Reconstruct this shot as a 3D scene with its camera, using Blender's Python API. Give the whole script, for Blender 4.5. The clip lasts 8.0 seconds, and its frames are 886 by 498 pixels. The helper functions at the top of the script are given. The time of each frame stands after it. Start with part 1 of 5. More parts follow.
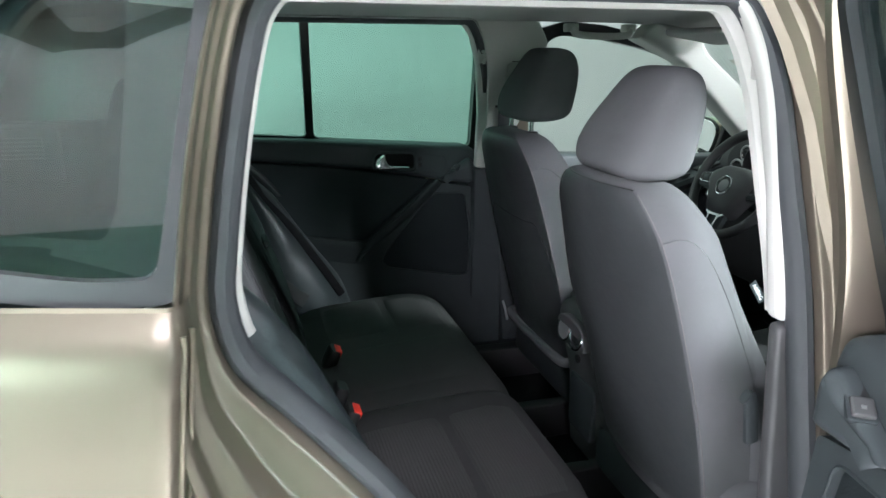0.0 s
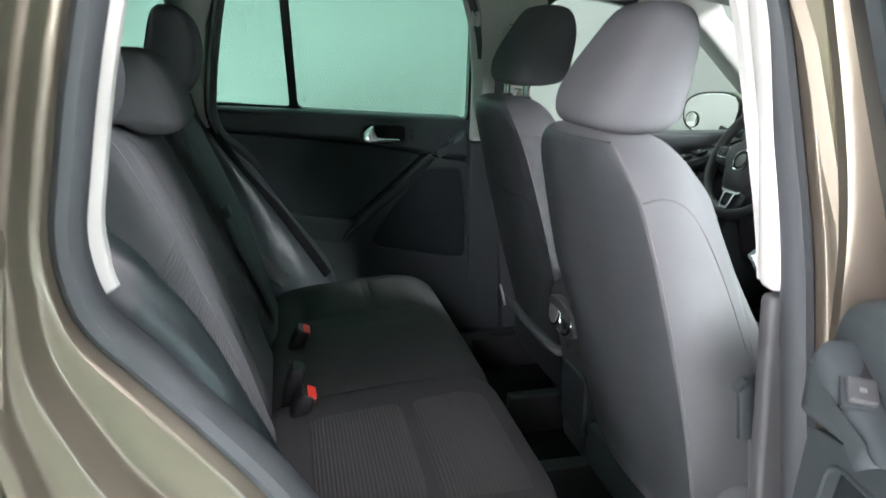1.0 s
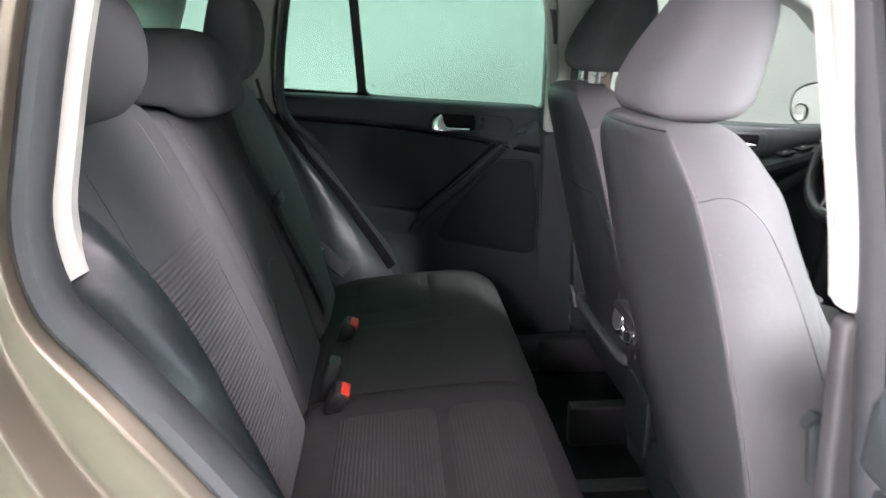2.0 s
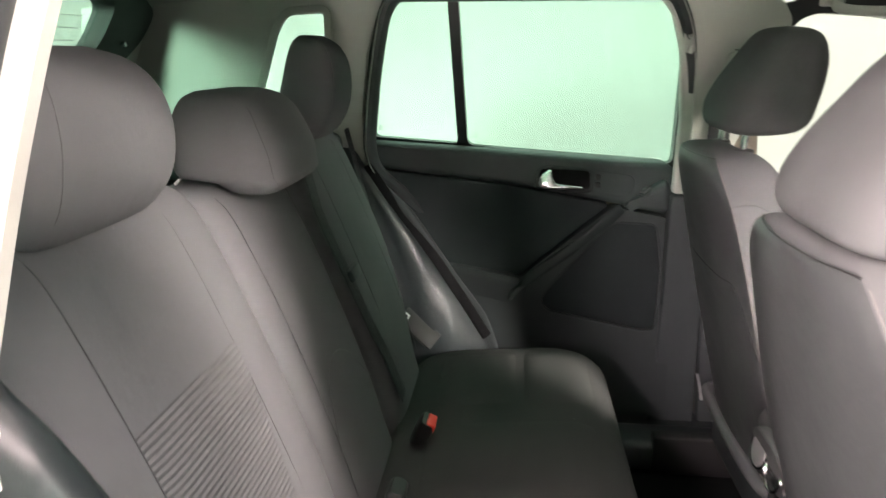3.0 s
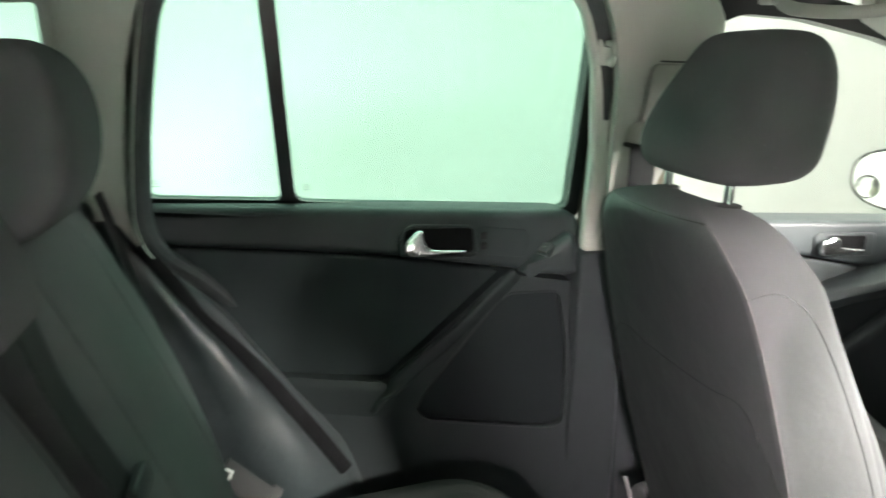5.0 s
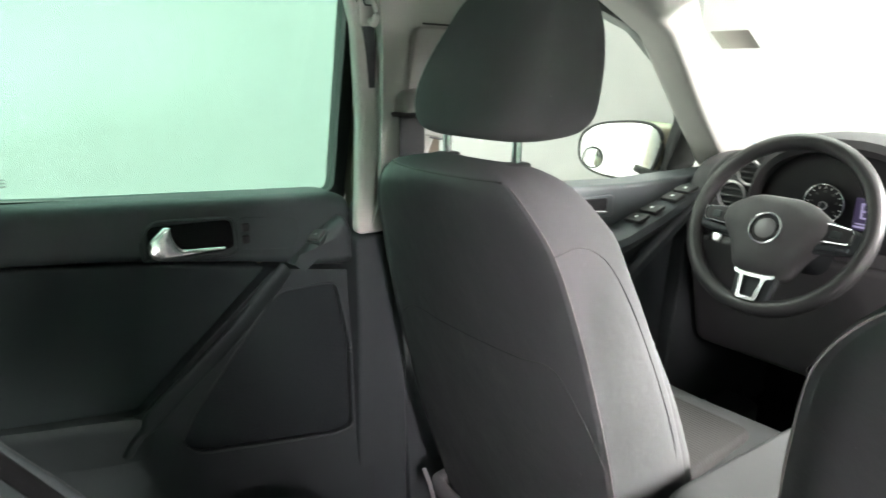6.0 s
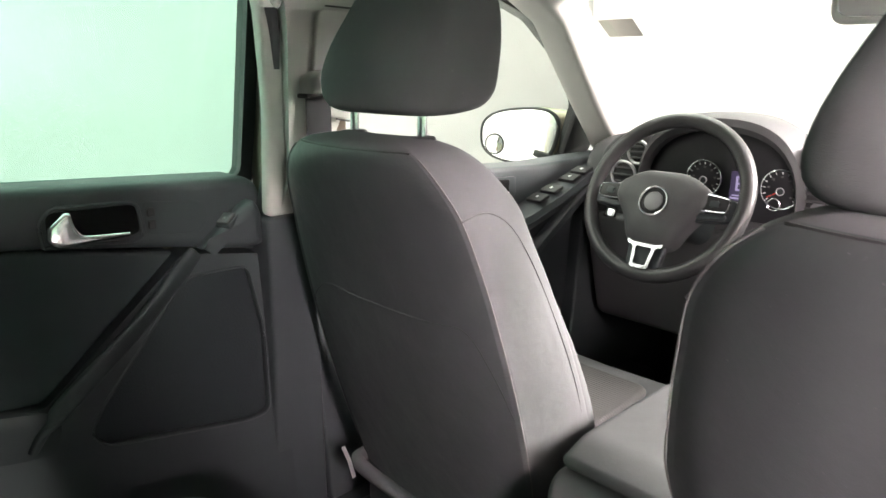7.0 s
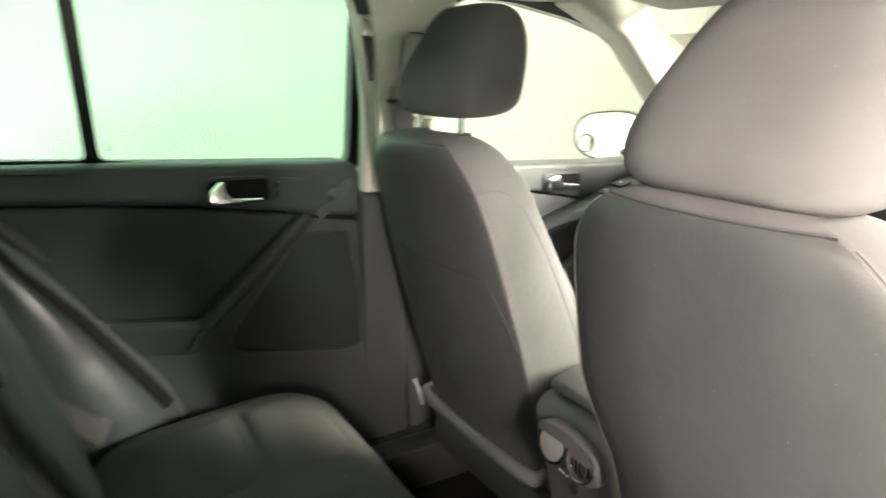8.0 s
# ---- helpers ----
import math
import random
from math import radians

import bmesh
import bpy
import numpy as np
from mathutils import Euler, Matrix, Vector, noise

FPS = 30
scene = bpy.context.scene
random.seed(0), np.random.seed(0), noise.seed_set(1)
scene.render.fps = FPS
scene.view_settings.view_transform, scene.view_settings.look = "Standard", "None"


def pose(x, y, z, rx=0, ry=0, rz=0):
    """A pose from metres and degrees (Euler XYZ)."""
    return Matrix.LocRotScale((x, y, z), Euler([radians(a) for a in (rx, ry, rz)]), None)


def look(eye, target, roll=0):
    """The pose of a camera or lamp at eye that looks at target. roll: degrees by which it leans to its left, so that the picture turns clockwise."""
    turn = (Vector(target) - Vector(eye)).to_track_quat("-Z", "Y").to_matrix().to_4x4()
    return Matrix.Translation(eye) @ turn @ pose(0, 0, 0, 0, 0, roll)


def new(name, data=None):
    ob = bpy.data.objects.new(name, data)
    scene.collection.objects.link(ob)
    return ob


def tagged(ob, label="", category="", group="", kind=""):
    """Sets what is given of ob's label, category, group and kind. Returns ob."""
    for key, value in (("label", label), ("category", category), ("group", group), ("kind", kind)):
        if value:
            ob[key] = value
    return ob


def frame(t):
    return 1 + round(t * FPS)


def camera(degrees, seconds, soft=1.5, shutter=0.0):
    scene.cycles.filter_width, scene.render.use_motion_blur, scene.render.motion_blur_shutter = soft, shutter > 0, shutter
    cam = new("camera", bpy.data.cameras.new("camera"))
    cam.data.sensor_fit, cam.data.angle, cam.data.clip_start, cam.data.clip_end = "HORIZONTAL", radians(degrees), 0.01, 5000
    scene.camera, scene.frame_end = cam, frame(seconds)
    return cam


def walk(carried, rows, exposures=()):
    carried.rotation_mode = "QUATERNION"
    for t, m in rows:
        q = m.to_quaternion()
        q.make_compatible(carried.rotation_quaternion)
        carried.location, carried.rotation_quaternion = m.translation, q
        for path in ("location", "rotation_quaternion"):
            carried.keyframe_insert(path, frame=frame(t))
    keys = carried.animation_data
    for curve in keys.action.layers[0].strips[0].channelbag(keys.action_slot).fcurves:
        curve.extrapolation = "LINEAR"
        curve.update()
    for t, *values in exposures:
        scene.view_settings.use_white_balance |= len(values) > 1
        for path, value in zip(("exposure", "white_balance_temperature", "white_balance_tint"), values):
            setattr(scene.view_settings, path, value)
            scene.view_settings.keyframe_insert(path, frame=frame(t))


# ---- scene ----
cam = camera(65.5, 8.0, shutter=0.4)
PATH = [
    (0, (-0.727, -1.473, 1.439), (-0.207, 0.376, 0.884), 0.3),
    (0.5, (-0.635, -1.415, 1.43), (-0.145, 0.441, 0.869), 0.3),
    (1, (-0.564, -1.382, 1.345), (-0.141, 0.489, 0.78), 0.2),
    (1.2, (-0.523, -1.377, 1.316), (-0.155, 0.503, 0.742), -0.1),
    (2.3, (-0.439, -1.24, 1.335), (-0.397, 0.673, 0.753), 0.1),
    (2.5, (-0.431, -1.176, 1.356), (-0.455, 0.741, 0.784), 0.1),
    (3, (-0.4, -1.044, 1.397), (-0.6, 0.87, 0.852), 0.0),
    (3.5, (-0.431, -0.909, 1.415), (-0.721, 0.995, 0.875), 0.2),
    (4, (-0.488, -0.753, 1.424), (-0.744, 1.152, 0.872), 0.2),
    (4.5, (-0.496, -0.592, 1.438), (-0.548, 1.33, 0.887), -0.2),
    (4.8, (-0.532, -0.517, 1.414), (-0.293, 1.399, 0.892), -0.4),
    (5, (-0.535, -0.465, 1.409), (-0.112, 1.418, 0.881), -0.3),
    (5.2, (-0.548, -0.426, 1.39), (0.057, 1.409, 0.873), -0.3),
    (6.3, (-0.548, -0.322, 1.339), (0.664, 1.18, 0.816), -0.6),
    (6.5, (-0.56, -0.323, 1.335), (0.699, 1.141, 0.815), -0.7),
    (7, (-0.579, -0.362, 1.317), (0.738, 1.049, 0.793), -0.7),
    (7.5, (-0.596, -0.48, 1.305), (0.709, 0.943, 0.783), -0.8),
    (8, (-0.615, -0.731, 1.344), (0.344, 0.945, 0.822), -0.8),
]
EXPO = [(0.0, -0.38, 5600, -15), (1.0, -0.05, 5800, -13), (1.2, 0.02, 5900, -11), (2.3, 0.4, 6300, -2), (3.0, 0.85, 7000, -3), (3.5, 1.0, 7300, -4), (4.3, 1.2, 6950, -5), (4.8, 1.12, 6700, -10), (5.2, 1.0, 6600, -10), (6.3, 0.95, 6400, -7), (7.0, 1.12, 6700, -2), (7.6, 1.3, 7450, -1), (8.0, 1.20, 7600, -11)]
walk(cam, [(t, look(eye, target, roll)) for t, eye, target, roll in PATH], EXPO)

# ---------------------------------------------------------------- light
world = bpy.data.worlds.new("studio_world")
scene.world = world
world.use_nodes = True
world.node_tree.nodes["Background"].inputs[0].default_value = (1.0, 0.99, 0.97, 1)
world.node_tree.nodes["Background"].inputs[1].default_value = 0.25


def area_lamp(name, eye, target, sx, sy, power, color=(1, 1, 1), spread=180):
    data = bpy.data.lights.new(name, "AREA")
    data.shape, data.size, data.size_y, data.energy, data.color = "RECTANGLE", sx, sy, power, color
    data.spread = radians(spread)
    ob = new(name, data)
    ob.matrix_world = look(eye, target)
    return ob


area_lamp("ceiling_softbox", (0.6, 2.0, 3.45), (0.6, 2.0, 0.0), 8.0, 3.5, 235, (1.0, 0.985, 0.975))
area_lamp("side_softbox", (-0.6, -2.6, 3.5), (-0.6, -2.6, 0.0), 5.6, 1.0, 700, (1.0, 0.84, 0.90), 56)
# three unseen lamps, added to brighten the near seats and the open door
area_lamp("door_fill", (0.2, -1.9, 3.3), (-0.4, -0.5, 0.9), 1.6, 0.6, 36, (1.0, 0.76, 0.87), 120)
area_lamp("seat_fill", (-1.35, -3.9, 2.3), (0.06, -0.24, 1.08), 0.5, 0.5, 2.4, (1.0, 0.76, 0.87), 13)
area_lamp("corner_fill", (-3.9, -3.6, 2.3), (-0.1, -1.15, 0.85), 0.8, 0.8, 17, (1.0, 0.80, 0.88), 36)
area_lamp("front_softbox", (2.6, -2.6, 2.45), (0.15, 0.2, 0.92), 0.9, 0.9, 75, (1.0, 0.84, 0.90), 40)
# added out of view, lifts the wall behind the rear window
area_lamp("rear_fill", (-4.5, -0.4, 3.45), (-5.1, -0.4, 0.9), 0.5, 3.6, 100, (1.0, 0.99, 0.97), 90)
# added narrow lamp that throws the bright patch on the left rear pillar
area_lamp("quarter_fill", (-2.3, -4.1, 2.15), (-1.22, 0.6, 1.30), 0.6, 0.6, 8.5, (0.94, 1.0, 0.96), 24)

# ---------------------------------------------------------------- materials


def mat(name, color, rough=0.6, metal=0.0, var=0.12, scale=12.0, bump=0.1, bump_scale=400.0, bump_dist=0.0006, coat=0.0, sheen=0.0, spec=0.5,
        stripes=None, wave=0.0, lint=0.0, edge=None):
    """A procedural surface: large soft variation and fine relief. stripes: (axis, waves per metre, depth)."""
    m = bpy.data.materials.new(name)
    m.use_nodes = True
    n, l = m.node_tree.nodes, m.node_tree.links
    b = n["Principled BSDF"]
    tc = n.new("ShaderNodeTexCoord")
    big = n.new("ShaderNodeTexNoise")
    big.inputs["Scale"].default_value, big.inputs["Detail"].default_value = scale, 5.0
    l.new(tc.outputs["Object"], big.inputs["Vector"])
    ramp = n.new("ShaderNodeMixRGB")
    c = Vector(color)
    ramp.inputs[1].default_value = (*(c * (1 - var)), 1)
    ramp.inputs[2].default_value = (*(c * (1 + var)), 1)
    l.new(big.outputs["Fac"], ramp.inputs[0])
    l.new(ramp.outputs[0], b.inputs["Base Color"])
    if lint:
        # sparse pale specks of dust and wear
        dust, pick, mixd = n.new("ShaderNodeTexNoise"), n.new("ShaderNodeMapRange"), n.new("ShaderNodeMixRGB")
        dust.inputs["Scale"].default_value, dust.inputs["Detail"].default_value = 170.0, 1.0
        pick.inputs["From Min"].default_value, pick.inputs["From Max"].default_value = 0.77, 0.82
        pick.inputs["To Max"].default_value = lint
        l.new(tc.outputs["Object"], dust.inputs["Vector"])
        l.new(dust.outputs["Fac"], pick.inputs["Value"])
        l.new(pick.outputs[0], mixd.inputs[0])
        l.new(ramp.outputs[0], mixd.inputs[1])
        mixd.inputs[2].default_value = (0.3, 0.29, 0.28, 1)
        l.new(mixd.outputs[0], b.inputs["Base Color"])
    rr = n.new("ShaderNodeMapRange")
    rr.inputs["To Min"].default_value, rr.inputs["To Max"].default_value = max(rough - 0.08, 0.02), min(rough + 0.08, 1)
    l.new(big.outputs["Fac"], rr.inputs["Value"])
    l.new(rr.outputs[0], b.inputs["Roughness"])
    b.inputs["Metallic"].default_value = metal
    b.inputs["Coat Weight"].default_value = coat
    b.inputs["Coat Roughness"].default_value = 0.06
    b.inputs["Sheen Weight"].default_value = sheen
    b.inputs["Sheen Roughness"].default_value = 0.5
    b.inputs["Specular IOR Level"].default_value = spec
    if edge:
        b.inputs["Specular Tint"].default_value = (*edge, 1)
    fine = n.new("ShaderNodeTexNoise")
    fine.inputs["Scale"].default_value, fine.inputs["Detail"].default_value = bump_scale, 3.0
    l.new(tc.outputs["Object"], fine.inputs["Vector"])
    bp = n.new("ShaderNodeBump")
    bp.inputs["Strength"].default_value, bp.inputs["Distance"].default_value = bump, bump_dist
    l.new(fine.outputs["Fac"], bp.inputs["Height"])
    last = bp
    if wave:
        soft_bump = n.new("ShaderNodeBump")
        soft_bump.inputs["Strength"].default_value, soft_bump.inputs["Distance"].default_value = 1.0, wave
        l.new(big.outputs["Fac"], soft_bump.inputs["Height"])
        l.new(soft_bump.outputs[0], bp.inputs["Normal"])
    if stripes:
        axis, waves, depth = stripes
        sep = n.new("ShaderNodeSeparateXYZ")
        l.new(tc.outputs["Object"], sep.inputs[0])
        mul = n.new("ShaderNodeMath")
        mul.operation = "MULTIPLY"
        mul.inputs[1].default_value = waves * 2 * math.pi
        l.new(sep.outputs[axis], mul.inputs[0])
        wob = n.new("ShaderNodeMath")
        wob.operation = "MULTIPLY_ADD"
        wob.inputs[1].default_value = 0.8
        l.new(fine.outputs["Fac"], wob.inputs[0])
        l.new(mul.outputs[0], wob.inputs[2])
        sn = n.new("ShaderNodeMath")
        sn.operation = "SINE"
        l.new(wob.outputs[0], sn.inputs[0])
        b2 = n.new("ShaderNodeBump")
        b2.inputs["Strength"].default_value, b2.inputs["Distance"].default_value = 0.9, depth
        l.new(sn.outputs[0], b2.inputs["Height"])
        l.new(bp.outputs[0], b2.inputs["Normal"])
        mix = n.new("ShaderNodeMixRGB")
        mix.blend_type = "MULTIPLY"
        mr = n.new("ShaderNodeMapRange")
        mr.inputs["From Min"].default_value = -1
        mr.inputs["To Min"].default_value, mr.inputs["To Max"].default_value = 0.94, 1.06
        l.new(sn.outputs[0], mr.inputs["Value"])
        mix.inputs[0].default_value = 1.0
        l.new(ramp.outputs[0], mix.inputs[1])
        l.new(mr.outputs[0], mix.inputs[2])
        l.new(mix.outputs[0], b.inputs["Base Color"])
        last = b2
    l.new(last.outputs[0], b.inputs["Normal"])
    return m


def glass_mat(name, tint, gloss=1.0):
    m = bpy.data.materials.new(name)
    m.use_nodes = True
    n, l = m.node_tree.nodes, m.node_tree.links
    n.remove(n["Principled BSDF"])
    t, g, f, x = n.new("ShaderNodeBsdfTransparent"), n.new("ShaderNodeBsdfGlossy"), n.new("ShaderNodeLayerWeight"), n.new("ShaderNodeMixShader")
    t.inputs[0].default_value = (*tint, 1)
    g.inputs["Roughness"].default_value = 0.02
    f.inputs[0].default_value = 0.5
    pw, sc = n.new("ShaderNodeMath"), n.new("ShaderNodeMath")
    pw.operation, sc.operation = "POWER", "MULTIPLY_ADD"
    pw.inputs[1].default_value = 5.0
    sc.inputs[1].default_value, sc.inputs[2].default_value = 0.9, 0.025 * gloss
    l.new(f.outputs["Facing"], pw.inputs[0])
    l.new(pw.outputs[0], sc.inputs[0])
    l.new(sc.outputs[0], x.inputs[0])
    l.new(t.outputs[0], x.inputs[1])
    l.new(g.outputs[0], x.inputs[2])
    l.new(x.outputs[0], n["Material Output"].inputs[0])
    return m


def glow(name, color, strength):
    m = bpy.data.materials.new(name)
    m.use_nodes = True
    b = m.node_tree.nodes["Principled BSDF"]
    b.inputs["Base Color"].default_value = (0.02, 0.02, 0.02, 1)
    b.inputs["Emission Color"].default_value = (*color, 1)
    b.inputs["Emission Strength"].default_value = strength
    return m


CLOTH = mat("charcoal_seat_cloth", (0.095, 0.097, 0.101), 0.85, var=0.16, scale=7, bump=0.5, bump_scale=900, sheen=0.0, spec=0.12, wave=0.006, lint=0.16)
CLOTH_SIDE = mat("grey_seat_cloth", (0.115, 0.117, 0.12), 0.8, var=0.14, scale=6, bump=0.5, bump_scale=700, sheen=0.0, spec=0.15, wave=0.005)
# the backrests' ribbed cloth, made darker: cushion shade is in the colour
RIB_X = mat("shaded_ribbed_cloth", (0.05, 0.049, 0.049), 0.9, var=0.12, scale=9, bump=0.5, bump_scale=900, sheen=0.0, spec=0.1, stripes=(0, 150, 0.0004))
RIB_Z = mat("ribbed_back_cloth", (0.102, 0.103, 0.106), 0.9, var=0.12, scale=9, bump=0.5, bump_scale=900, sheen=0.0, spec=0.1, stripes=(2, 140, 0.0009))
# same cloth as the backs, darkened for the shade on the rear cushions
CUSHION = mat("shaded_cushion_cloth", (0.037, 0.037, 0.037), 0.9, var=0.16, scale=7, bump=0.5, bump_scale=900, spec=0.1, wave=0.006, lint=0.16)
PIPING = mat("grey_piping", (0.10, 0.098, 0.098), 0.7, var=0.1, bump=0.2)
VINYL = mat("black_vinyl", (0.040, 0.043, 0.045), 0.46, var=0.14, scale=10, bump=0.25, bump_scale=500, spec=0.45, wave=0.004, lint=0.16)
PLASTIC = mat("dark_grained_plastic", (0.044, 0.0505, 0.0535), 0.48, var=0.12, scale=14, bump=0.3, bump_scale=650, spec=0.22)
PLASTIC_LOW = mat("dark_lower_plastic", (0.034, 0.0395, 0.042), 0.52, var=0.12, scale=14, bump=0.35, bump_scale=500, spec=0.22)
INSERT = mat("black_door_cloth", (0.041, 0.049, 0.052), 0.9, var=0.15, scale=10, bump=0.5, bump_scale=900, spec=0.06)
GRILLE = mat("perforated_speaker_plastic", (0.019, 0.023, 0.025), 0.7, var=0.1, scale=20, bump=0.8, bump_scale=260, bump_dist=0.001, spec=0.12)
LIGHT_TRIM = mat("light_grey_trim", (0.48, 0.48, 0.45), 0.6, var=0.05, scale=8, bump=0.3, bump_scale=700, spec=0.4)
HEADLINER = mat("grey_headliner_fabric", (0.46, 0.46, 0.44), 0.95, var=0.05, scale=8, bump=0.5, bump_scale=800, spec=0.15)
RUBBER = mat("grey_rubber_seal", (0.044, 0.048, 0.052), 0.6, var=0.15, scale=20, bump=0.2, bump_scale=300, spec=0.4)
SURROUND = mat("grey_window_rubber", (0.052, 0.052, 0.058), 0.42, var=0.1, scale=20, bump=0.15, bump_scale=300, spec=0.5)
BLACK = mat("black_gloss_frame", (0.012, 0.014, 0.015), 0.35, var=0.1, scale=15, bump=0.05)
MATT_BLACK = mat("matt_black_plastic", (0.012, 0.012, 0.013), 0.6, var=0.1, scale=15, bump=0.15)
# the green edge tint paints in green reflections at glancing angles
PAINT = mat("champagne_metallic_paint", (0.235, 0.200, 0.160), 0.36, metal=0.75, var=0.04, scale=3, bump=0.03, bump_scale=1500, coat=0.35, edge=(0.48, 1.0, 0.58))
CARPET = mat("black_carpet", (0.012, 0.012, 0.013), 0.98, var=0.3, scale=30, bump=1.0, bump_scale=700, bump_dist=0.003, spec=0.1)
CHROME = mat("satin_chrome", (0.75, 0.76, 0.78), 0.16, metal=1.0, var=0.03, scale=10, bump=0.02)
SILVER = mat("silver_paint", (0.5, 0.5, 0.51), 0.32, metal=0.7, var=0.04, scale=10, bump=0.03)
GREY_SILVER = mat("grey_satin_paint", (0.19, 0.19, 0.195), 0.42, metal=0.3, var=0.04, scale=10, bump=0.05)
RED = mat("red_plastic", (0.75, 0.035, 0.02), 0.4, var=0.05, scale=10, bump=0.05)
WHITE_P = mat("white_print", (0.8, 0.8, 0.8), 0.6, var=0.03, scale=10, bump=0.05)
BELT = mat("black_belt_webbing", (0.026, 0.028, 0.03), 0.6, var=0.1, scale=20, bump=0.6, bump_scale=900, sheen=0.0, spec=0.2, stripes=(1, 300, 0.0005))
SATIN = mat("satin_black_vinyl", (0.018, 0.023, 0.025), 0.34, var=0.18, scale=9, bump=0.3, bump_scale=900, sheen=0.0, spec=0.42, wave=0.006)
LEATHER = mat("black_leather", (0.032, 0.032, 0.033), 0.38, var=0.1, scale=20, bump=0.4, bump_scale=600, spec=0.5)
CONSOLE = mat("grey_console_plastic", (0.064, 0.064, 0.066), 0.5, var=0.1, scale=12, bump=0.35, bump_scale=600, spec=0.4)
DASH = mat("soft_dash_plastic", (0.062, 0.062, 0.064), 0.62, var=0.1, scale=12, bump=0.4, bump_scale=500, spec=0.25)
STUDIO = mat("white_studio_paint", (0.8, 0.8, 0.79), 0.9, var=0.015, scale=0.6, bump=0.0, bump_scale=40)
# for the unseen south wall: green added to tint the car paint's reflections
GREEN_BOUNCE = mat("green_bounce_paint", (0.12, 0.22, 0.15), 0.8, var=0.03, scale=1.5, bump=0.05, bump_scale=40)
# white paint greyed for the north wall: its lower brightness is in the colour
STUDIO_DIMMED = mat("dimmed_studio_paint", (0.50, 0.50, 0.495), 0.9, var=0.015, scale=0.6, bump=0.0, bump_scale=40)
FLOOR_M = mat("pale_grey_epoxy", (0.72, 0.70, 0.69), 0.45, var=0.06, scale=2, bump=0.06, bump_scale=60)
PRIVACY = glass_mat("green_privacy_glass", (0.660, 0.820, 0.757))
# right-hand panes: tint darkened to stand in for the dim cabin behind
SHADED_PRIVACY = glass_mat("shaded_privacy_glass", (0.42, 0.48, 0.48), 5.0)
CLEAR = glass_mat("clear_car_glass", (0.93, 0.95, 0.93))
MIRROR = mat("mirror_silver", (0.92, 0.93, 0.93), 0.03, metal=1.0, var=0.0, bump=0.0)
DIAL = mat("gauge_face", (0.012, 0.012, 0.014), 0.4, var=0.1, bump=0.05)
SCREEN = glow("violet_display", (0.30, 0.20, 0.55), 0.07)
DIGITS = glow("violet_digits", (0.72, 0.58, 1.0), 0.28)
STICKER = mat("grey_paper_sticker", (0.42, 0.40, 0.37), 0.8, var=0.06, scale=30, bump=0.1)
BLUE = mat("blue_card", (0.05, 0.25, 0.55), 0.6, var=0.05, bump=0.05)

# ---------------------------------------------------------------- mesh tools


def finish(bm, name, angle=38):
    bmesh.ops.recalc_face_normals(bm, faces=bm.faces[:])
    me = bpy.data.meshes.new(name)
    bm.to_mesh(me)
    bm.free()
    me.shade_smooth()
    me.set_sharp_from_angle(angle=radians(angle))
    return me


def thing(name, label, category, at=(0, 0, 0), group="", kind=""):
    ob = new(name)
    ob.empty_display_size = 0.05
    ob.location = at
    return tagged(ob, label, category, group, kind)


def part(name, bm, material, parent=None, label="", angle=38):
    """Links a bmesh in world places as one mesh object under a thing or a part."""
    me = finish(bm, name, angle)
    me.materials.append(material)
    ob = new(name, me)
    if parent:
        ob.parent = parent
        ob.matrix_parent_inverse = Matrix.Translation(-parent.location) if parent.data is None else Matrix()
    return tagged(ob, label)


def loft(rings, caps=True, closed=True):
    bm = bmesh.new()
    vs = [[bm.verts.new(p) for p in r] for r in rings]
    for a, b in zip(vs, vs[1:]):
        k = len(a)
        for i in range(k if closed else k - 1):
            bm.faces.new((a[i], a[(i + 1) % k], b[(i + 1) % k], b[i]))
    if caps and closed:
        bm.faces.new(vs[0][::-1])
        bm.faces.new(vs[-1])
    return bm


def oval(cx, cy, hx, hy, power=4.0, k=36):
    """A superellipse as 2D points."""
    out = []
    for i in range(k):
        a = 2 * math.pi * i / k
        c, s = math.cos(a), math.sin(a)
        out.append((cx + hx * math.copysign(abs(c) ** (2 / power), c), cy + hy * math.copysign(abs(s) ** (2 / power), s)))
    return out


def stack(sections, power=4.0, k=36):
    """Loft up z. Sections: z, rear x, depth, centre y, half width."""
    return loft([[(x, y, z) for x, y in oval(xr + d / 2, yc, d / 2, hw, power, k)] for z, xr, d, yc, hw in sections])


def soft(points, r, seg=4, closed=True):
    """A 2D polygon with rounded corners."""
    out, n = [], len(points)
    for i, p in enumerate(points):
        p = Vector(p)
        if not closed and i in (0, n - 1):
            out.append(tuple(p))
            continue
        a, b = Vector(points[i - 1]) - p, Vector(points[(i + 1) % n]) - p
        q = min(r, a.length * 0.45, b.length * 0.45)
        s, e = p + a.normalized() * q, p + b.normalized() * q
        for j in range(seg + 1):
            t = j / seg
            out.append(tuple(s * (1 - t) ** 2 + p * 2 * t * (1 - t) + e * t * t))
    return out


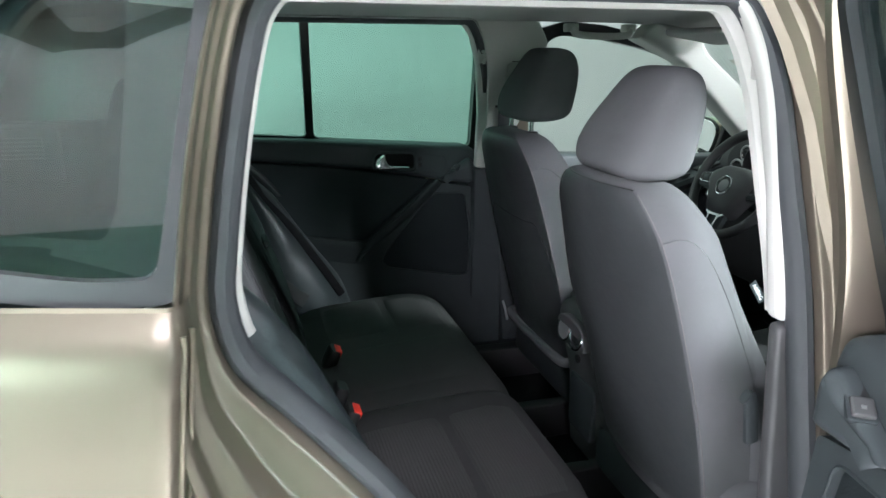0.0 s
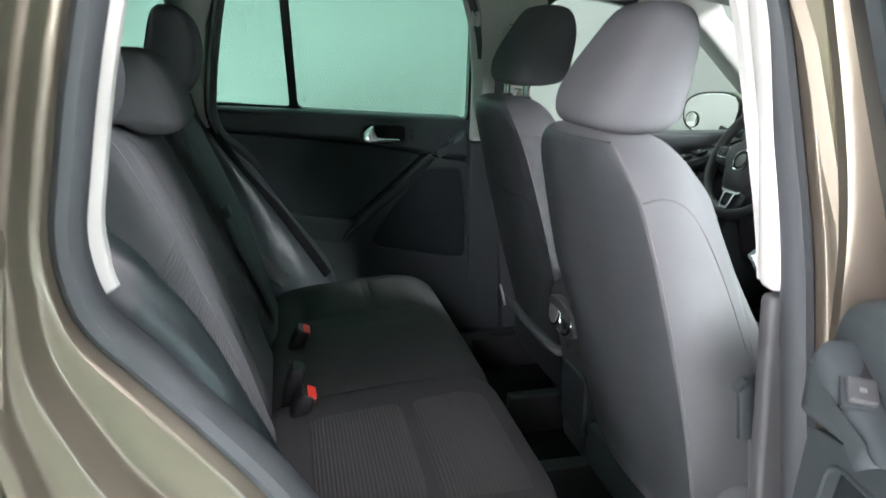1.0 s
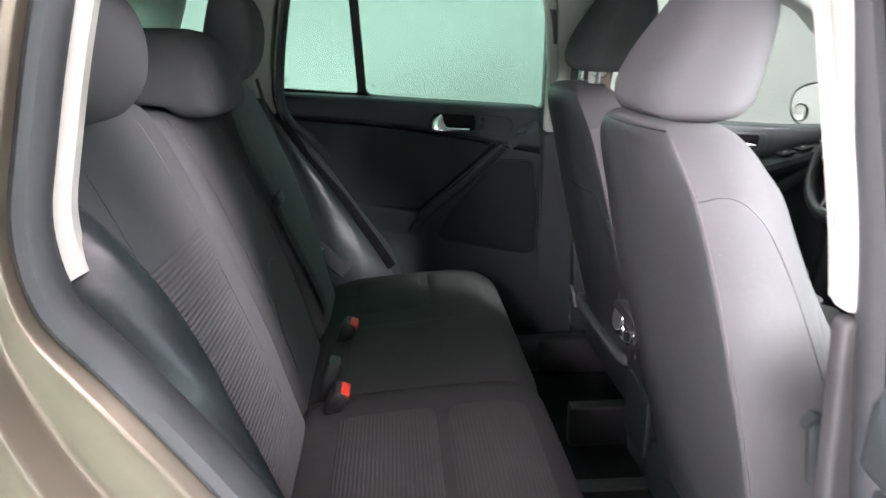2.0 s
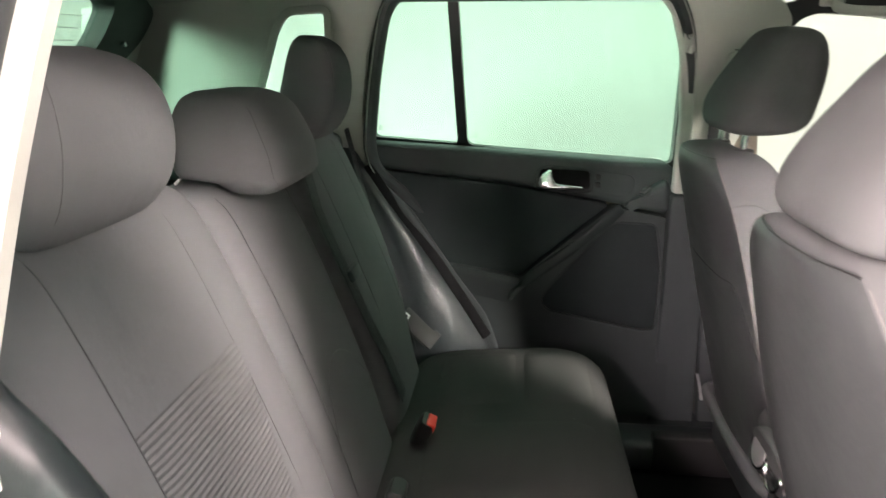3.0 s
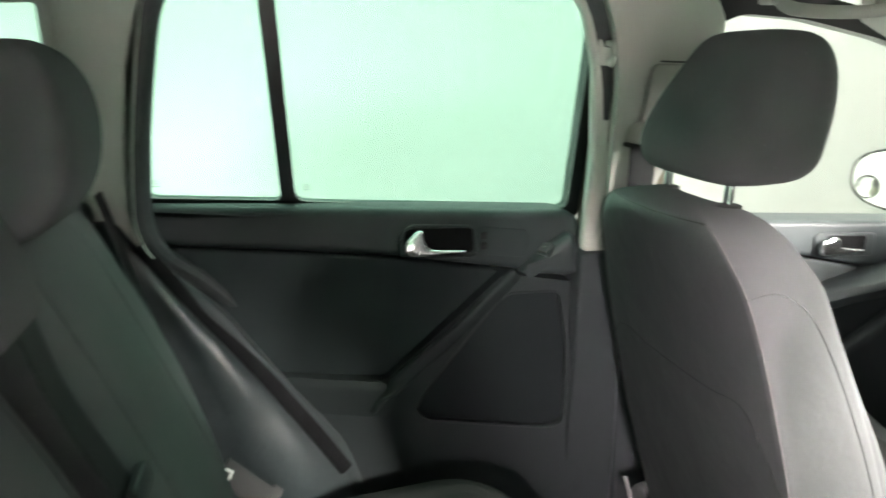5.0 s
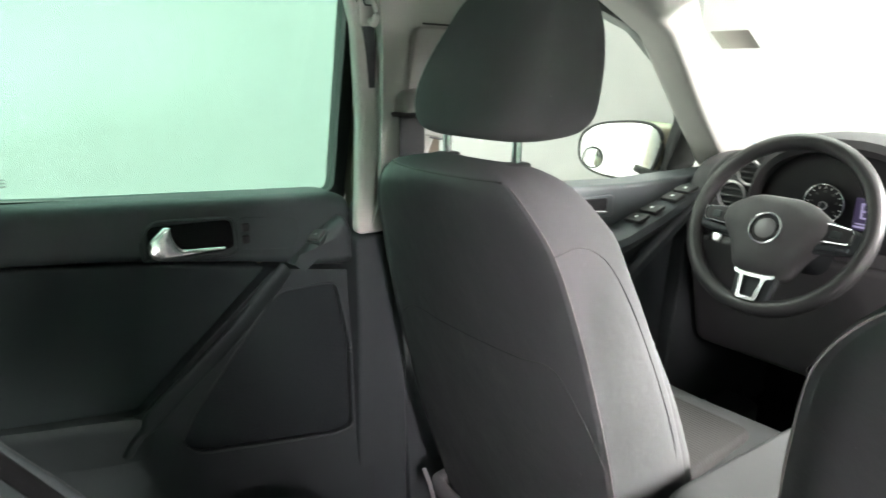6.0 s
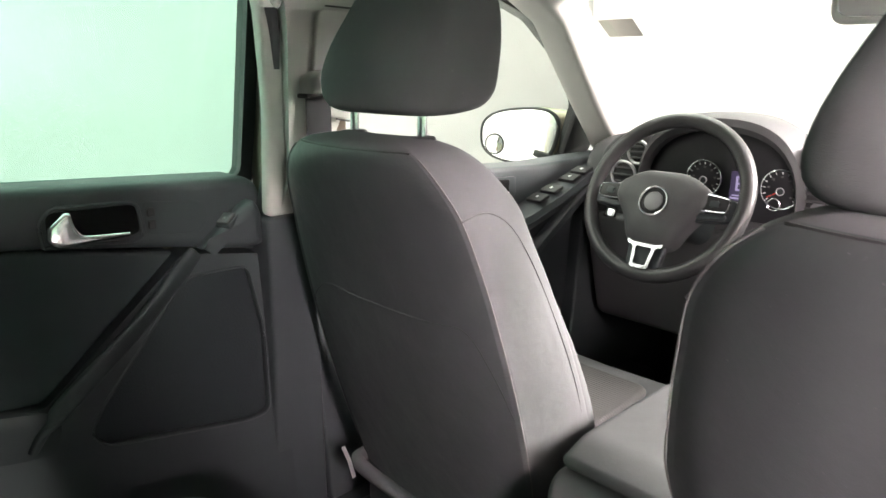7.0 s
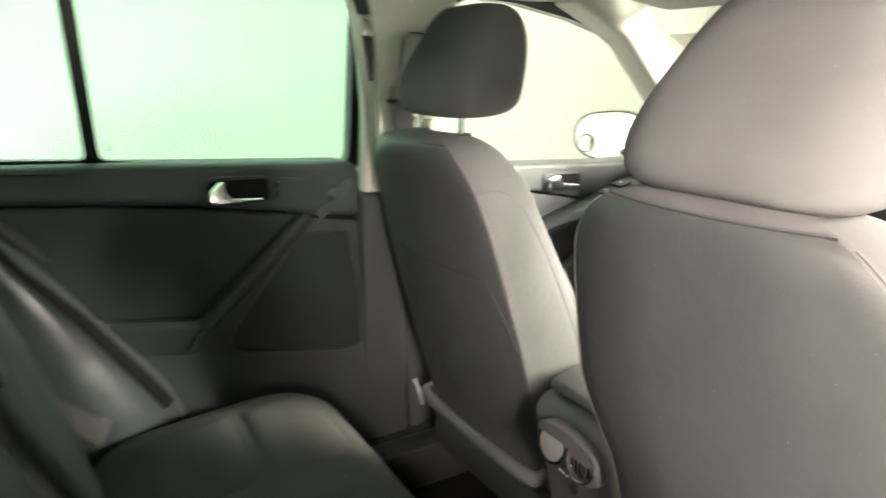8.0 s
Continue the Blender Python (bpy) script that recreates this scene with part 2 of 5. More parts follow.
def slab(outline, y0, y1, edge=0.006, seg=3, axis="y", skew=None):
    """A 2D outline drawn out along an axis from y0 to y1, with its rims rounded by edge. skew(u, v): added to the depth."""
    c = Vector((sum(p[0] for p in outline) / len(outline), sum(p[1] for p in outline) / len(outline)))
    size = max((Vector(p) - c).length for p in outline)
    sgn = 1 if y1 > y0 else -1
    e = min(edge, abs(y1 - y0) / 2.01)
    rings = []
    for base, direction in ((y0, 1), (y1, -1)):
        some = []
        for j in range(seg + 1):
            a = math.pi / 2 * j / seg
            inset, off = e * (1 - math.sin(a)), e * (1 - math.cos(a))
            some.append((base + direction * sgn * off, inset))
        rings += some if direction == 1 else some[::-1]
    normals = []
    n = len(outline)
    area = sum(outline[i][0] * outline[(i + 1) % n][1] - outline[(i + 1) % n][0] * outline[i][1] for i in range(n))
    for i in range(n):
        a, b = Vector(outline[i - 1]), Vector(outline[(i + 1) % n])
        t = (b - a).normalized() if (b - a).length > 1e-9 else Vector((1, 0))
        normals.append(Vector((-t.y, t.x)) * (1 if area > 0 else -1))
    out = []
    for depth, inset in rings:
        ring = []
        for p, nn in zip(outline, normals):
            u, v = Vector(p) + nn * inset
            d = depth + (skew(u, v) if skew else 0)
            ring.append({"y": (u, d, v), "x": (d, u, v), "z": (u, v, d)}[axis])
        out.append(ring)
    bm = loft(out, caps=False)
    bm.verts.ensure_lookup_table()
    for start in (0, (len(out) - 1) * n):
        edges = [bm.edges.get((bm.verts[start + i], bm.verts[start + (i + 1) % n])) for i in range(n)]
        bmesh.ops.triangle_fill(bm, use_beauty=True, edges=edges)
    return bm


def holed(outer, holes, y0, thick, skew=None, sub=0):
    """A plate with holes in the xz plane, from depth y0 to y0 + thick."""
    bm = bmesh.new()
    edges = []
    for loop in (outer, *holes):
        vs = [bm.verts.new((u, 0, v)) for u, v in loop]
        edges += [bm.edges.new((vs[i], vs[(i + 1) % len(vs)])) for i in range(len(vs))]
    bmesh.ops.triangle_fill(bm, use_beauty=True, edges=edges)
    if sub:
        bmesh.ops.subdivide_edges(bm, edges=bm.edges[:], cuts=sub, use_grid_fill=True)
    for v in bm.verts:
        v.co.y = y0 + (skew(v.co.x, v.co.z) if skew else 0)
    rim = [e for e in bm.edges if len(e.link_faces) == 1]
    got = bmesh.ops.extrude_face_region(bm, geom=bm.faces[:])
    for v in got["geom"]:
        if isinstance(v, bmesh.types.BMVert):
            v.co.y += thick
    return bm


def bar(points, w, h=None, k=10, power=2.0, up=(0, 0, 1), taper=None):
    """A rod along 3D points with an oval section of half sizes w (across) and h (along up)."""
    h = h or w
    pts = [Vector(p) for p in points]
    rings = []
    for i, p in enumerate(pts):
        t = (pts[min(i + 1, len(pts) - 1)] - pts[max(i - 1, 0)]).normalized()
        side = t.cross(Vector(up))
        side = side.normalized() if side.length > 1e-4 else t.orthogonal().normalized()
        top = side.cross(t).normalized()
        f = taper[i] if taper else 1.0
        rings.append([p + side * (a * f) + top * (b * f) for a, b in oval(0, 0, w, h, power, k)])
    return loft(rings)


def arc(points, n=8):
    """A smooth curve through 3D points."""
    pts = [Vector(p) for p in points]
    pts = [2 * pts[0] - pts[1], *pts, 2 * pts[-1] - pts[-2]]
    out = []
    for a, b, c, d in zip(pts, pts[1:], pts[2:], pts[3:]):
        for i in range(n):
            t = i / n
            out.append(0.5 * (2 * b + (c - a) * t + (2 * a - 5 * b + 4 * c - d) * t * t + (3 * b - a - 3 * c + d) * t ** 3))
    return [*out, pts[-2]]


def moved(bm, m):
    bmesh.ops.transform(bm, matrix=m, verts=bm.verts[:])
    return bm


def box(x0, x1, y0, y1, z0, z1, edge=0.006):
    return slab(soft([(x0, z0), (x1, z0), (x1, z1), (x0, z1)], edge, 3), y0, y1, edge)


def disc(r, thick, edge=0.002, k=32, power=2.0):
    """A round plate about the x axis, its face towards -x."""
    return slab(oval(0, 0, r, r, power, k), 0, thick, edge, 2, axis="x")


def ring(big, small, k=40, j=10):
    """A torus about the x axis."""
    rings = []
    for i in range(k + 1):
        a = 2 * math.pi * i / k
        rings.append([(small * math.cos(b), (big + small * math.sin(b)) * math.cos(a), (big + small * math.sin(b)) * math.sin(a))
                      for b in (2 * math.pi * q / j for q in range(j))])
    bm = loft(rings, caps=False)
    bmesh.ops.remove_doubles(bm, verts=bm.verts[:], dist=1e-6)
    return bm


def fine(secs, n=4):
    """More sections between given ones, on a smooth curve."""
    out = []
    for i in range(len(secs) - 1):
        a, p, q, d = (Vector(secs[min(max(k, 0), len(secs) - 1)]) for k in (i - 1, i, i + 1, i + 2))
        for j in range(n):
            w = j / n
            v = 0.5 * (2 * p + (q - a) * w + (2 * a - 5 * p + 4 * q - d) * w * w + (3 * p - a - 3 * q + d) * w ** 3)
            out.append(tuple(v))
    return [*out, secs[-1]]


def seam(points, w=0.0012):
    return bar(arc(points, 6), w, w, 6)


# ---------------------------------------------------------------- studio
E1, E2, N1, N2, TOP = -5.2, 6.2, -4.4, 4.4, 3.6
tagged(part("floor", slab([(E1, N1), (E2, N1), (E2, N2), (E1, N2)], -0.1, 0.0, 0.001, 1, axis="z"), FLOOR_M), "pale grey painted studio floor under the car", "floor", kind="structure")
tagged(part("ceiling", slab([(E1, N1), (E2, N1), (E2, N2), (E1, N2)], TOP, TOP + 0.1, 0.001, 1, axis="z"), STUDIO), "plain white studio ceiling above the car", "ceiling", kind="structure")
for wname, x0, x1, y0, y1 in (("wall_north", E1 - 0.1, E2 + 0.1, N2, N2 + 0.1), ("wall_south", E1 - 0.1, E2 + 0.1, N1 - 0.1, N1),
                              ("wall_east", E2, E2 + 0.1, N1, N2), ("wall_west", E1 - 0.1, E1, N1, N2)):
    tagged(part(wname, box(x0, x1, y0, y1, 0, TOP, 0.001), GREEN_BOUNCE if wname == "wall_south" else STUDIO_DIMMED if wname == "wall_north" else STUDIO), "unseen wall tinted green for reflections in the car paint" if wname == "wall_south" else "plain white studio wall around the car", "wall", kind="structure")
# ---------------------------------------------------------------- car body
car = thing("car_body", "champagne metallic car body with light grey interior trim", "car", (0, 0, 0.3))

# the outline of the rear door's opening, seen from the side, on the seal's line
OPENING = soft([(0.028, 1.0), (0.031, 1.12), (0.008, 1.385), (-0.014, 1.465), (-0.055, 1.530), (-0.688, 1.530), (-0.722, 1.49), (-0.742, 1.42), (-0.765, 1.31), (-0.786, 1.165), (-0.768, 1.092),
                (-0.69, 1.015), (-0.60, 0.915), (-0.49, 0.75), (-0.42, 0.60), (-0.34, 0.44), (-0.22, 0.40), (-0.05, 0.40), (0.02, 0.46), (0.024, 0.8)], 0.05, 5)


def spread(x, z):
    """How much wider the painted flange gets down the slanting rear edge of the opening."""
    t = min(max((1.15 - z) / 0.16, 0), 1)
    return 0.62 + (2.3 * t * t * (3 - 2 * t) if x < -0.35 else 0.3)


def offset_path(path, o, wide=False):
    n, out = len(path), []
    for i in range(n):
        a, b = Vector(path[i - 1]), Vector(path[(i + 1) % n])
        t = (b - a).normalized()
        k = spread(*path[i]) if wide else 1
        out.append((path[i][0] + t.y * o * k, path[i][1] - t.x * o * k))
    return out


def band(side, profile, lo=0, hi=None, path=OPENING, caps=False, wide=False):
    """A strip along the opening. profile: (outward offset, depth beyond the seal's line). side: -1 right, 1 left."""
    full = hi is None
    loops = []
    for o, d in profile:
        moved_path = offset_path(path, o, wide)
        moved_path = moved_path[lo:hi] if hi else moved_path
        lift, sink = (0.014, 0.03) if side > 0 else (0.0, 0.0)
        loops.append([(x, side * (0.735 - 0.25 * (z - 1.065) + d + sink * min(max((1.13 - z) / 0.08, 0), 1)), z + lift * min(max((z - 1.40) / 0.12, 0), 1)) for x, z in moved_path])
    rows = list(zip(*loops))
    if full:
        rows.append(rows[0])
    bm = loft(rows, caps=caps, closed=caps)
    bmesh.ops.remove_doubles(bm, verts=bm.verts[:], dist=1e-6)
    return bm


# in the path above the outward normal points out of the opening when it runs counter-clockwise from above the pillar
FLANGE = [(0.000, 0.000), (0.0028, 0.012), (0.0036, 0.0155), (0.0048, 0.0170), (0.010, 0.0190), (0.0160, 0.0215), (0.0176, 0.0230), (0.0184, 0.0260), (0.0188, 0.0300), (0.0205, 0.0420), (0.0225, 0.0540),
          (0.0232, 0.0580), (0.0242, 0.0602), (0.0262, 0.0615), (0.030, 0.0635), (0.0340, 0.0660), (0.0352, 0.0680), (0.0358, 0.0715), (0.0362, 0.078), (0.0366, 0.086), (0.0374, 0.0915), (0.0390, 0.0945), (0.044, 0.0970), (0.047, 0.0900)]
SEAL = [(-0.013 + 0.017 * math.cos(a), -0.012 + 0.022 * math.sin(a)) for a in (2 * math.pi * i / 10 for i in range(10))]
for side in (-1, 1):
    part("door_seal", band(side, [*SEAL, SEAL[0]]), RUBBER, car, "grey rubber door seal round the opening")
    part("door_flange", band(side, FLANGE, wide=True), PAINT, car, "painted metal flange of the door opening", 60)

# light trim that lines the upper half of the opening, both sides
begin = min(i for i, p in enumerate(OPENING) if p[1] > 1.06)
last = max(i for i, p in enumerate(OPENING) if p[1] > 1.085 and p[0] < -0.5)
for side in (-1, 1):
    prof = [(-0.020, -0.022), (-0.022, -0.032), (-0.026, -0.036), (-0.032, -0.038), (-0.0355, -0.042), (-0.036, -0.055)] if side < 0 else [(-0.004, -0.03), (-0.008, -0.05), (-0.013, -0.058), (-0.015, -0.07)]
    part("opening_trim", band(side, [(o, d) for o, d in prof], begin, last), LIGHT_TRIM, car, "light grey plastic trim lining the door opening")

# pillars between front and rear doors
for side in (-1, 1):
    sk = lambda u, v, s=side: s * (-0.18 * (v - 1.065))
    outer = soft([(-0.010, 1.062), (0.075, 1.062), (0.125, 1.2), (0.185, 1.36), (0.20, 1.47), (0.16, 1.53), (-0.10, 1.53), (-0.060, 1.485), (-0.032, 1.40), (-0.014, 1.25)], 0.015)
    part("pillar_trim", slab(outer, side * 0.685, side * 0.712, 0.008, 3, skew=sk), LIGHT_TRIM, car, "light grey pillar trim")
    low = soft([(-0.010, 1.058), (0.060, 1.058), (0.07, 0.8), (0.08, 0.40), (-0.012, 0.40), (-0.010, 0.8)], 0.012)
    # lighter grey on the right, darker on the left: each side's light is in its colour
    part("pillar_lower_trim", slab(low if side < 0 else soft([(-0.010, 1.058), (0.078, 1.058), (0.10, 0.8), (0.12, 0.36), (-0.005, 0.36), (-0.004, 0.8)], 0.012), side * 0.69, side * (0.716 if side < 0 else 0.80), 0.008, 3, skew=lambda u, v, s=side: s * -0.10 * (v - 1.06)), CONSOLE if side < 0 else PLASTIC_LOW, car, "dark grey lower pillar trim")
    # painted outer pillar
    rows = []
    for z in (0.40, 0.6, 0.8, 0.95, 1.06, 1.15, 1.25, 1.35, 1.45, 1.50, 1.53):
        y = 0.735 - 0.25 * (z - 1.065)
        lean = 0.0 if z < 1.12 else -0.16 * (z - 1.12) if z < 1.4 else -0.045 - 0.5 * (z - 1.4)
        rows.append([(0.045 + lean + o, side * (y + d), z) for o, d in ((0, 0.018), (0.010, 0.03), (0.030, 0.034), (0.040, 0.046), (0.048, 0.078), (0.058, 0.086), (0.085, 0.088), (0.095, 0.08), (0.10, 0.04), (0.16, 0.03))])
    part("outer_pillar", loft(rows, closed=False), PAINT, car, "painted metal door pillar")

# roof and headliner
prof = []
for j in range(33):
    y = -0.70 + 1.40 * j / 32
    prof.append(y)


def roof_z(x, y):
    return 1.550 - 0.030 * (abs(y) / 0.62) ** 4 - 0.03 * max(0.0, (x - 0.35) / 0.5) ** 2 - 0.04 * max(0.0, (-x - 0.8) / 0.6) ** 2


rows = [[(x, y * 0.85, roof_z(x, y * 0.85)) for y in prof] for x in [-1.28 + 0.07 * i for i in range(30)]]
part("headliner", loft(rows, closed=False), HEADLINER, car, "light grey fabric headliner")
rows = [[(x, y * 1.02, roof_z(x, y * 0.9) + 0.06 - 0.02 * (abs(y) / 0.7) ** 6) for y in prof] for x in [-1.36 + 0.075 * i for i in range(30)]]
part("roof_panel", loft(rows, closed=False), PAINT, car, "champagne painted roof panel")
for side in (-1, 1):
    rows = [[(x, side * yy, zz) for yy, zz in ((0.55, 1.542), (0.585, 1.538), (0.605, 1.534), (0.63, 1.535), (0.66, 1.545), (0.70, 1.57), (0.714, 1.60))] for x in [-0.95 + 0.1 * i for i in range(18)]]
    part("roof_rail", loft(rows, closed=False), LIGHT_TRIM, car, "light grey roof side rail trim")

# rear quarter: inner light trim round the quarter window, both sides
QW = soft([(-1.045, 1.27), (-0.965, 1.455), (-0.935, 1.492), (-0.838, 1.497), (-0.846, 1.40), (-0.862, 1.27), (-0.88, 1.225), (-1.03, 1.24)], 0.02)
for side in (-1, 1):
    sk = lambda u, v, s=side: s * (-0.30 * (v - 1.3) + 0.05 * (u + 0.8))
    outer = [(-0.787, 1.112), (-0.783, 1.25), (-0.757, 1.40), (-0.725, 1.485), (-0.70, 1.54), (-1.42, 1.50), (-1.50, 1.24), (-0.9, 1.20)]
    part("quarter_trim", holed(outer, [QW], side * 0.655, side * 0.028, sk, 1), LIGHT_TRIM, car, "light grey trim round the quarter window", 60)
    part("quarter_rim", bar([(u, side * 0.653 + sk(u, v), v) for u, v in [*QW, QW[0]]], 0.010, 0.007, 10, 2.5, up=(0, 1, 0)), LIGHT_TRIM, car, "light grey raised rim of the quarter window")
    pane = part("quarter_window", slab(soft([(-1.08, 1.20), (-0.98, 1.48), (-0.95, 1.53), (-0.752, 1.53), (-0.785, 1.34), (-0.815, 1.20)], 0.02), side * 0.80, side * 0.805, 0.001, 1,
                skew=lambda u, v, s=side: s * (0.04 * u - 0.42 * (v - 1.15))), PRIVACY if side > 0 else SHADED_PRIVACY, car, "tinted quarter window")
    blk = [(-1.16, 1.27), (-1.02, 1.47), (-0.985, 1.55), (-0.732, 1.55), (-0.742, 1.49), (-0.772, 1.34), (-0.803, 1.188), (-0.90, 1.190), (-1.02, 1.212), (-1.10, 1.240)]
    inn = soft([(-1.09, 1.285), (-0.985, 1.46), (-0.93, 1.515), (-0.768, 1.515), (-0.800, 1.36), (-0.828, 1.213), (-0.90, 1.216), (-1.00, 1.234), (-1.06, 1.255)], 0.02)
    fr = part("window_frame", holed(soft(blk, 0.03), [inn], side * 0.806, side * 0.012, lambda u, v, s=side: s * (0.04 * u - 0.42 * (v - 1.15))), SURROUND, pane, "dark grey rubber window surround")
    # painted quarter panel
    rows = []
    for x, tuck in [(-0.797, 0.05), (-0.800, 0.022), (-0.806, 0.006), (-0.815, 0.0), *[(-0.83 - 0.06 * i, 0.0) for i in range(14)]]:
        row = []
        for z in (0.45, 0.6, 0.75, 0.88, 0.97, 1.03, 1.07, 1.10, 1.13, 1.16, 1.180, 1.195, 1.20):
            bulge = 0.832 + 0.040 * math.sin(min(max((1.18 - z) / 0.45, 0), 1) * math.pi * 0.75) + (0.006 if z < 1.02 else 0) - (0.026 if z > 1.19 else 0.010 if z > 1.17 else 0)
            row.append((x - 0.10 * max(0, 1.16 - z) * (x > -0.85), side * (bulge - tuck - 0.05 * max(0, (-x - 1.4)) ** 1.5), z - 0.10 * (x + 0.82)))
        rows.append(row)
    part("quarter_panel", loft(rows, closed=False), PAINT, car, "champagne metallic rear quarter panel")
    for dx, tuck in ((-0.801, 0.016), (-0.795, 0.040)):
        edge_ = []
        for z in (0.45, 0.6, 0.75, 0.88, 0.97, 1.03, 1.07, 1.10, 1.13, 1.16, 1.175):
            bulge = 0.832 + 0.040 * math.sin(min(max((1.18 - z) / 0.45, 0), 1) * math.pi * 0.75) + (0.006 if z < 1.02 else 0)
            edge_.append((dx - 0.10 * max(0, 1.16 - z), side * (bulge - tuck), z - 0.10 * (dx + 0.82)))
        part("panel_edge", bar(arc(edge_, 4), 0.0035, 0.0035, 10), PAINT, car, "painted ridge along the panel's edge")
    # cargo side lining with its vent
    part("cargo_lining", slab(soft([(-0.86, 0.35), (-0.84, 1.20), (-0.95, 1.235), (-1.55, 1.25), (-1.6, 0.35)], 0.02), side * 0.62, side * 0.72, 0.01), PLASTIC, car, "dark grey cargo side lining")

for side in (-1, 1):
    k = 0.035 if side > 0 else -0.012
    house = soft([(-0.800 + k * 0.3, 1.12), (-0.70 + k, 1.0), (-0.615 + k, 0.868), (-0.50 + k, 0.705), (-0.44 + k, 0.56), (-0.40 + k, 0.36), (-0.92, 0.36), (-0.92, 1.17), (-0.81, 1.165)], 0.02)
    part("wheelhouse_trim", slab(house, side * 0.695, side * (0.735 if side > 0 else 0.712), 0.015, 4, skew=lambda u, v, s=side: s * (-0.10 * (v - 1.0))), PLASTIC, car, "smooth dark trim beside the rear seat")
    part("sill_trim", box(-0.36, 1.2, min(side * 0.60, side * 0.715), max(side * 0.60, side * 0.715), 0.33, 0.415, 0.02), PLASTIC_LOW, car, "dark plastic sill cover")
    part("kick_panel", slab(soft([(0.88, 0.30), (1.46, 0.30), (1.46, 1.10), (1.10, 1.10), (0.95, 0.9)], 0.02), side * 0.715, side * 0.76, 0.008), PLASTIC_LOW, car, "dark footwell side panel")

# body floor, firewall, tailgate and side sills
part("floor_pan", slab([(-1.62, -0.72), (1.45, -0.72), (1.45, 0.72), (-1.62, 0.72)], 0.30, 0.33, 0.004, 1, axis="z"), CARPET, car, "black carpeted car floor")
part("firewall", slab([(-0.72, 0.30), (0.72, 0.30), (0.72, 1.02), (-0.72, 1.02)], 1.42, 1.46, 0.004, 1, axis="x"), CARPET, car, "black carpeted bulkhead")
part("bonnet", loft([[(x, y, 1.045 - 0.10 * ((x - 1.5) / 0.9) ** 2 - 0.05 * (abs(y) / 0.75) ** 3) for y in [-0.75 + 0.1 * i for i in range(16)]] for x in [1.47 + 0.09 * i for i in range(11)]], closed=False), PAINT, car, "champagne painted bonnet")
for side in (-1, 1):
    part("door_sill", box(-0.35, 1.3, min(side * 0.70, side * 0.86), max(side * 0.70, side * 0.86), 0.30, 0.40, 0.02), PLASTIC_LOW, car, "dark door sill cover")

# tailgate with its window
tg = thing("tailgate", "closed tailgate with black inner window frame", "tailgate", (-1.4, 0, 1.0))


def tail_x(z):
    return -1.25 - 0.6 * (1.48 - z)


tout = soft([(-0.43, 1.19), (0.43, 1.19), (0.485, 1.333), (0.572, 1.43), (0.575, 1.49), (0.47, 1.53), (-0.47, 1.53), (-0.575, 1.49), (-0.572, 1.43), (-0.485, 1.333)], 0.05)
tin = soft([(-0.345, 1.25), (0.345, 1.25), (0.385, 1.383), (0.408, 1.43), (0.408, 1.494), (0.37, 1.51), (-0.37, 1.51), (-0.408, 1.494), (-0.408, 1.43), (-0.385, 1.383)], 0.03)


def tail_plate(outer, holes, x0, thick):
    bm = holed(outer, holes, 0, thick)
    for v in bm.verts:
        u, d, z = v.co
        v.co = (tail_x(z) - x0 - d, u, z)
    return bm


frame_part = part("window_frame", tail_plate(tout, [tin], 0.0, 0.05), MATT_BLACK, tg, "black plastic tailgate window frame")
part("rear_pillar_trim", tail_plate(soft([(-0.70, 1.12), (0.70, 1.12), (0.66, 1.545), (-0.66, 1.545)], 0.03), [[(p[0] * 0.92, 1.37 + (p[1] - 1.37) * 0.88) for p in tout]], 0.012, 0.02), LIGHT_TRIM, car, "light grey rear pillar trim")
for y in (-0.486, 0.486):
    part("bolt", moved(disc(0.006, 0.012), Matrix.Translation((tail_x(1.418) + 0.012, y, 1.418)) @ pose(0, 0, 0, 0, 0, 180)), CHROME, tg, "small chrome stud")
part("window_pane", tail_plate(soft([(-0.6, 1.22), (0.6, 1.22), (0.55, 1.52), (-0.55, 1.52)], 0.04), [], 0.035, 0.004), PRIVACY, tg, "green tinted rear window")
for i in range(9):
    z = 1.28 + 0.024 * i
    part("heater_wire", bar([(tail_x(z) - 0.033, -0.36, z), (tail_x(z) - 0.033, 0.36, z)], 0.0006, 0.0006, 4), MATT_BLACK, tg)
part("lower_panel", slab([(-0.70, 0.33), (0.70, 0.33), (0.68, 1.20), (-0.68, 1.20)], -1.62, -1.50, 0.01, 2, axis="x"), PLASTIC, tg, "dark tailgate lining")
cover = thing("cargo_cover", "dark retracted cargo cover behind the rear seat", "cargo cover", (-0.98, 0, 1.0))
part("roller_case", bar([(-0.99, -0.60, 1.0), (-0.99, 0.60, 1.0)], 0.035, 0.03, 16, 3), PLASTIC, cover)

# cargo vent on the far side
vent = thing("cargo_vent", "dark slatted vent panel on the cargo side lining", "vent", (-1.36, 0.62, 1.18))
part("panel", slab(soft([(-1.48, 1.09), (-1.22, 1.09), (-1.22, 1.232), (-1.48, 1.232)], 0.01), 0.60, 0.625, 0.005), PLASTIC, vent)
for i in range(6):
    z = 1.148 + 0.011 * i
    part("slat", box(-1.43, -1.26, 0.593, 0.603, z, z + 0.006, 0.002), PLASTIC_LOW, vent)
part("ledge", slab(soft([(-1.5, 1.232), (-1.1, 1.236), (-1.1, 1.252), (-1.5, 1.248)], 0.004), 0.57, 0.64, 0.004), PLASTIC, vent)

# ---------------------------------------------------------------- doors


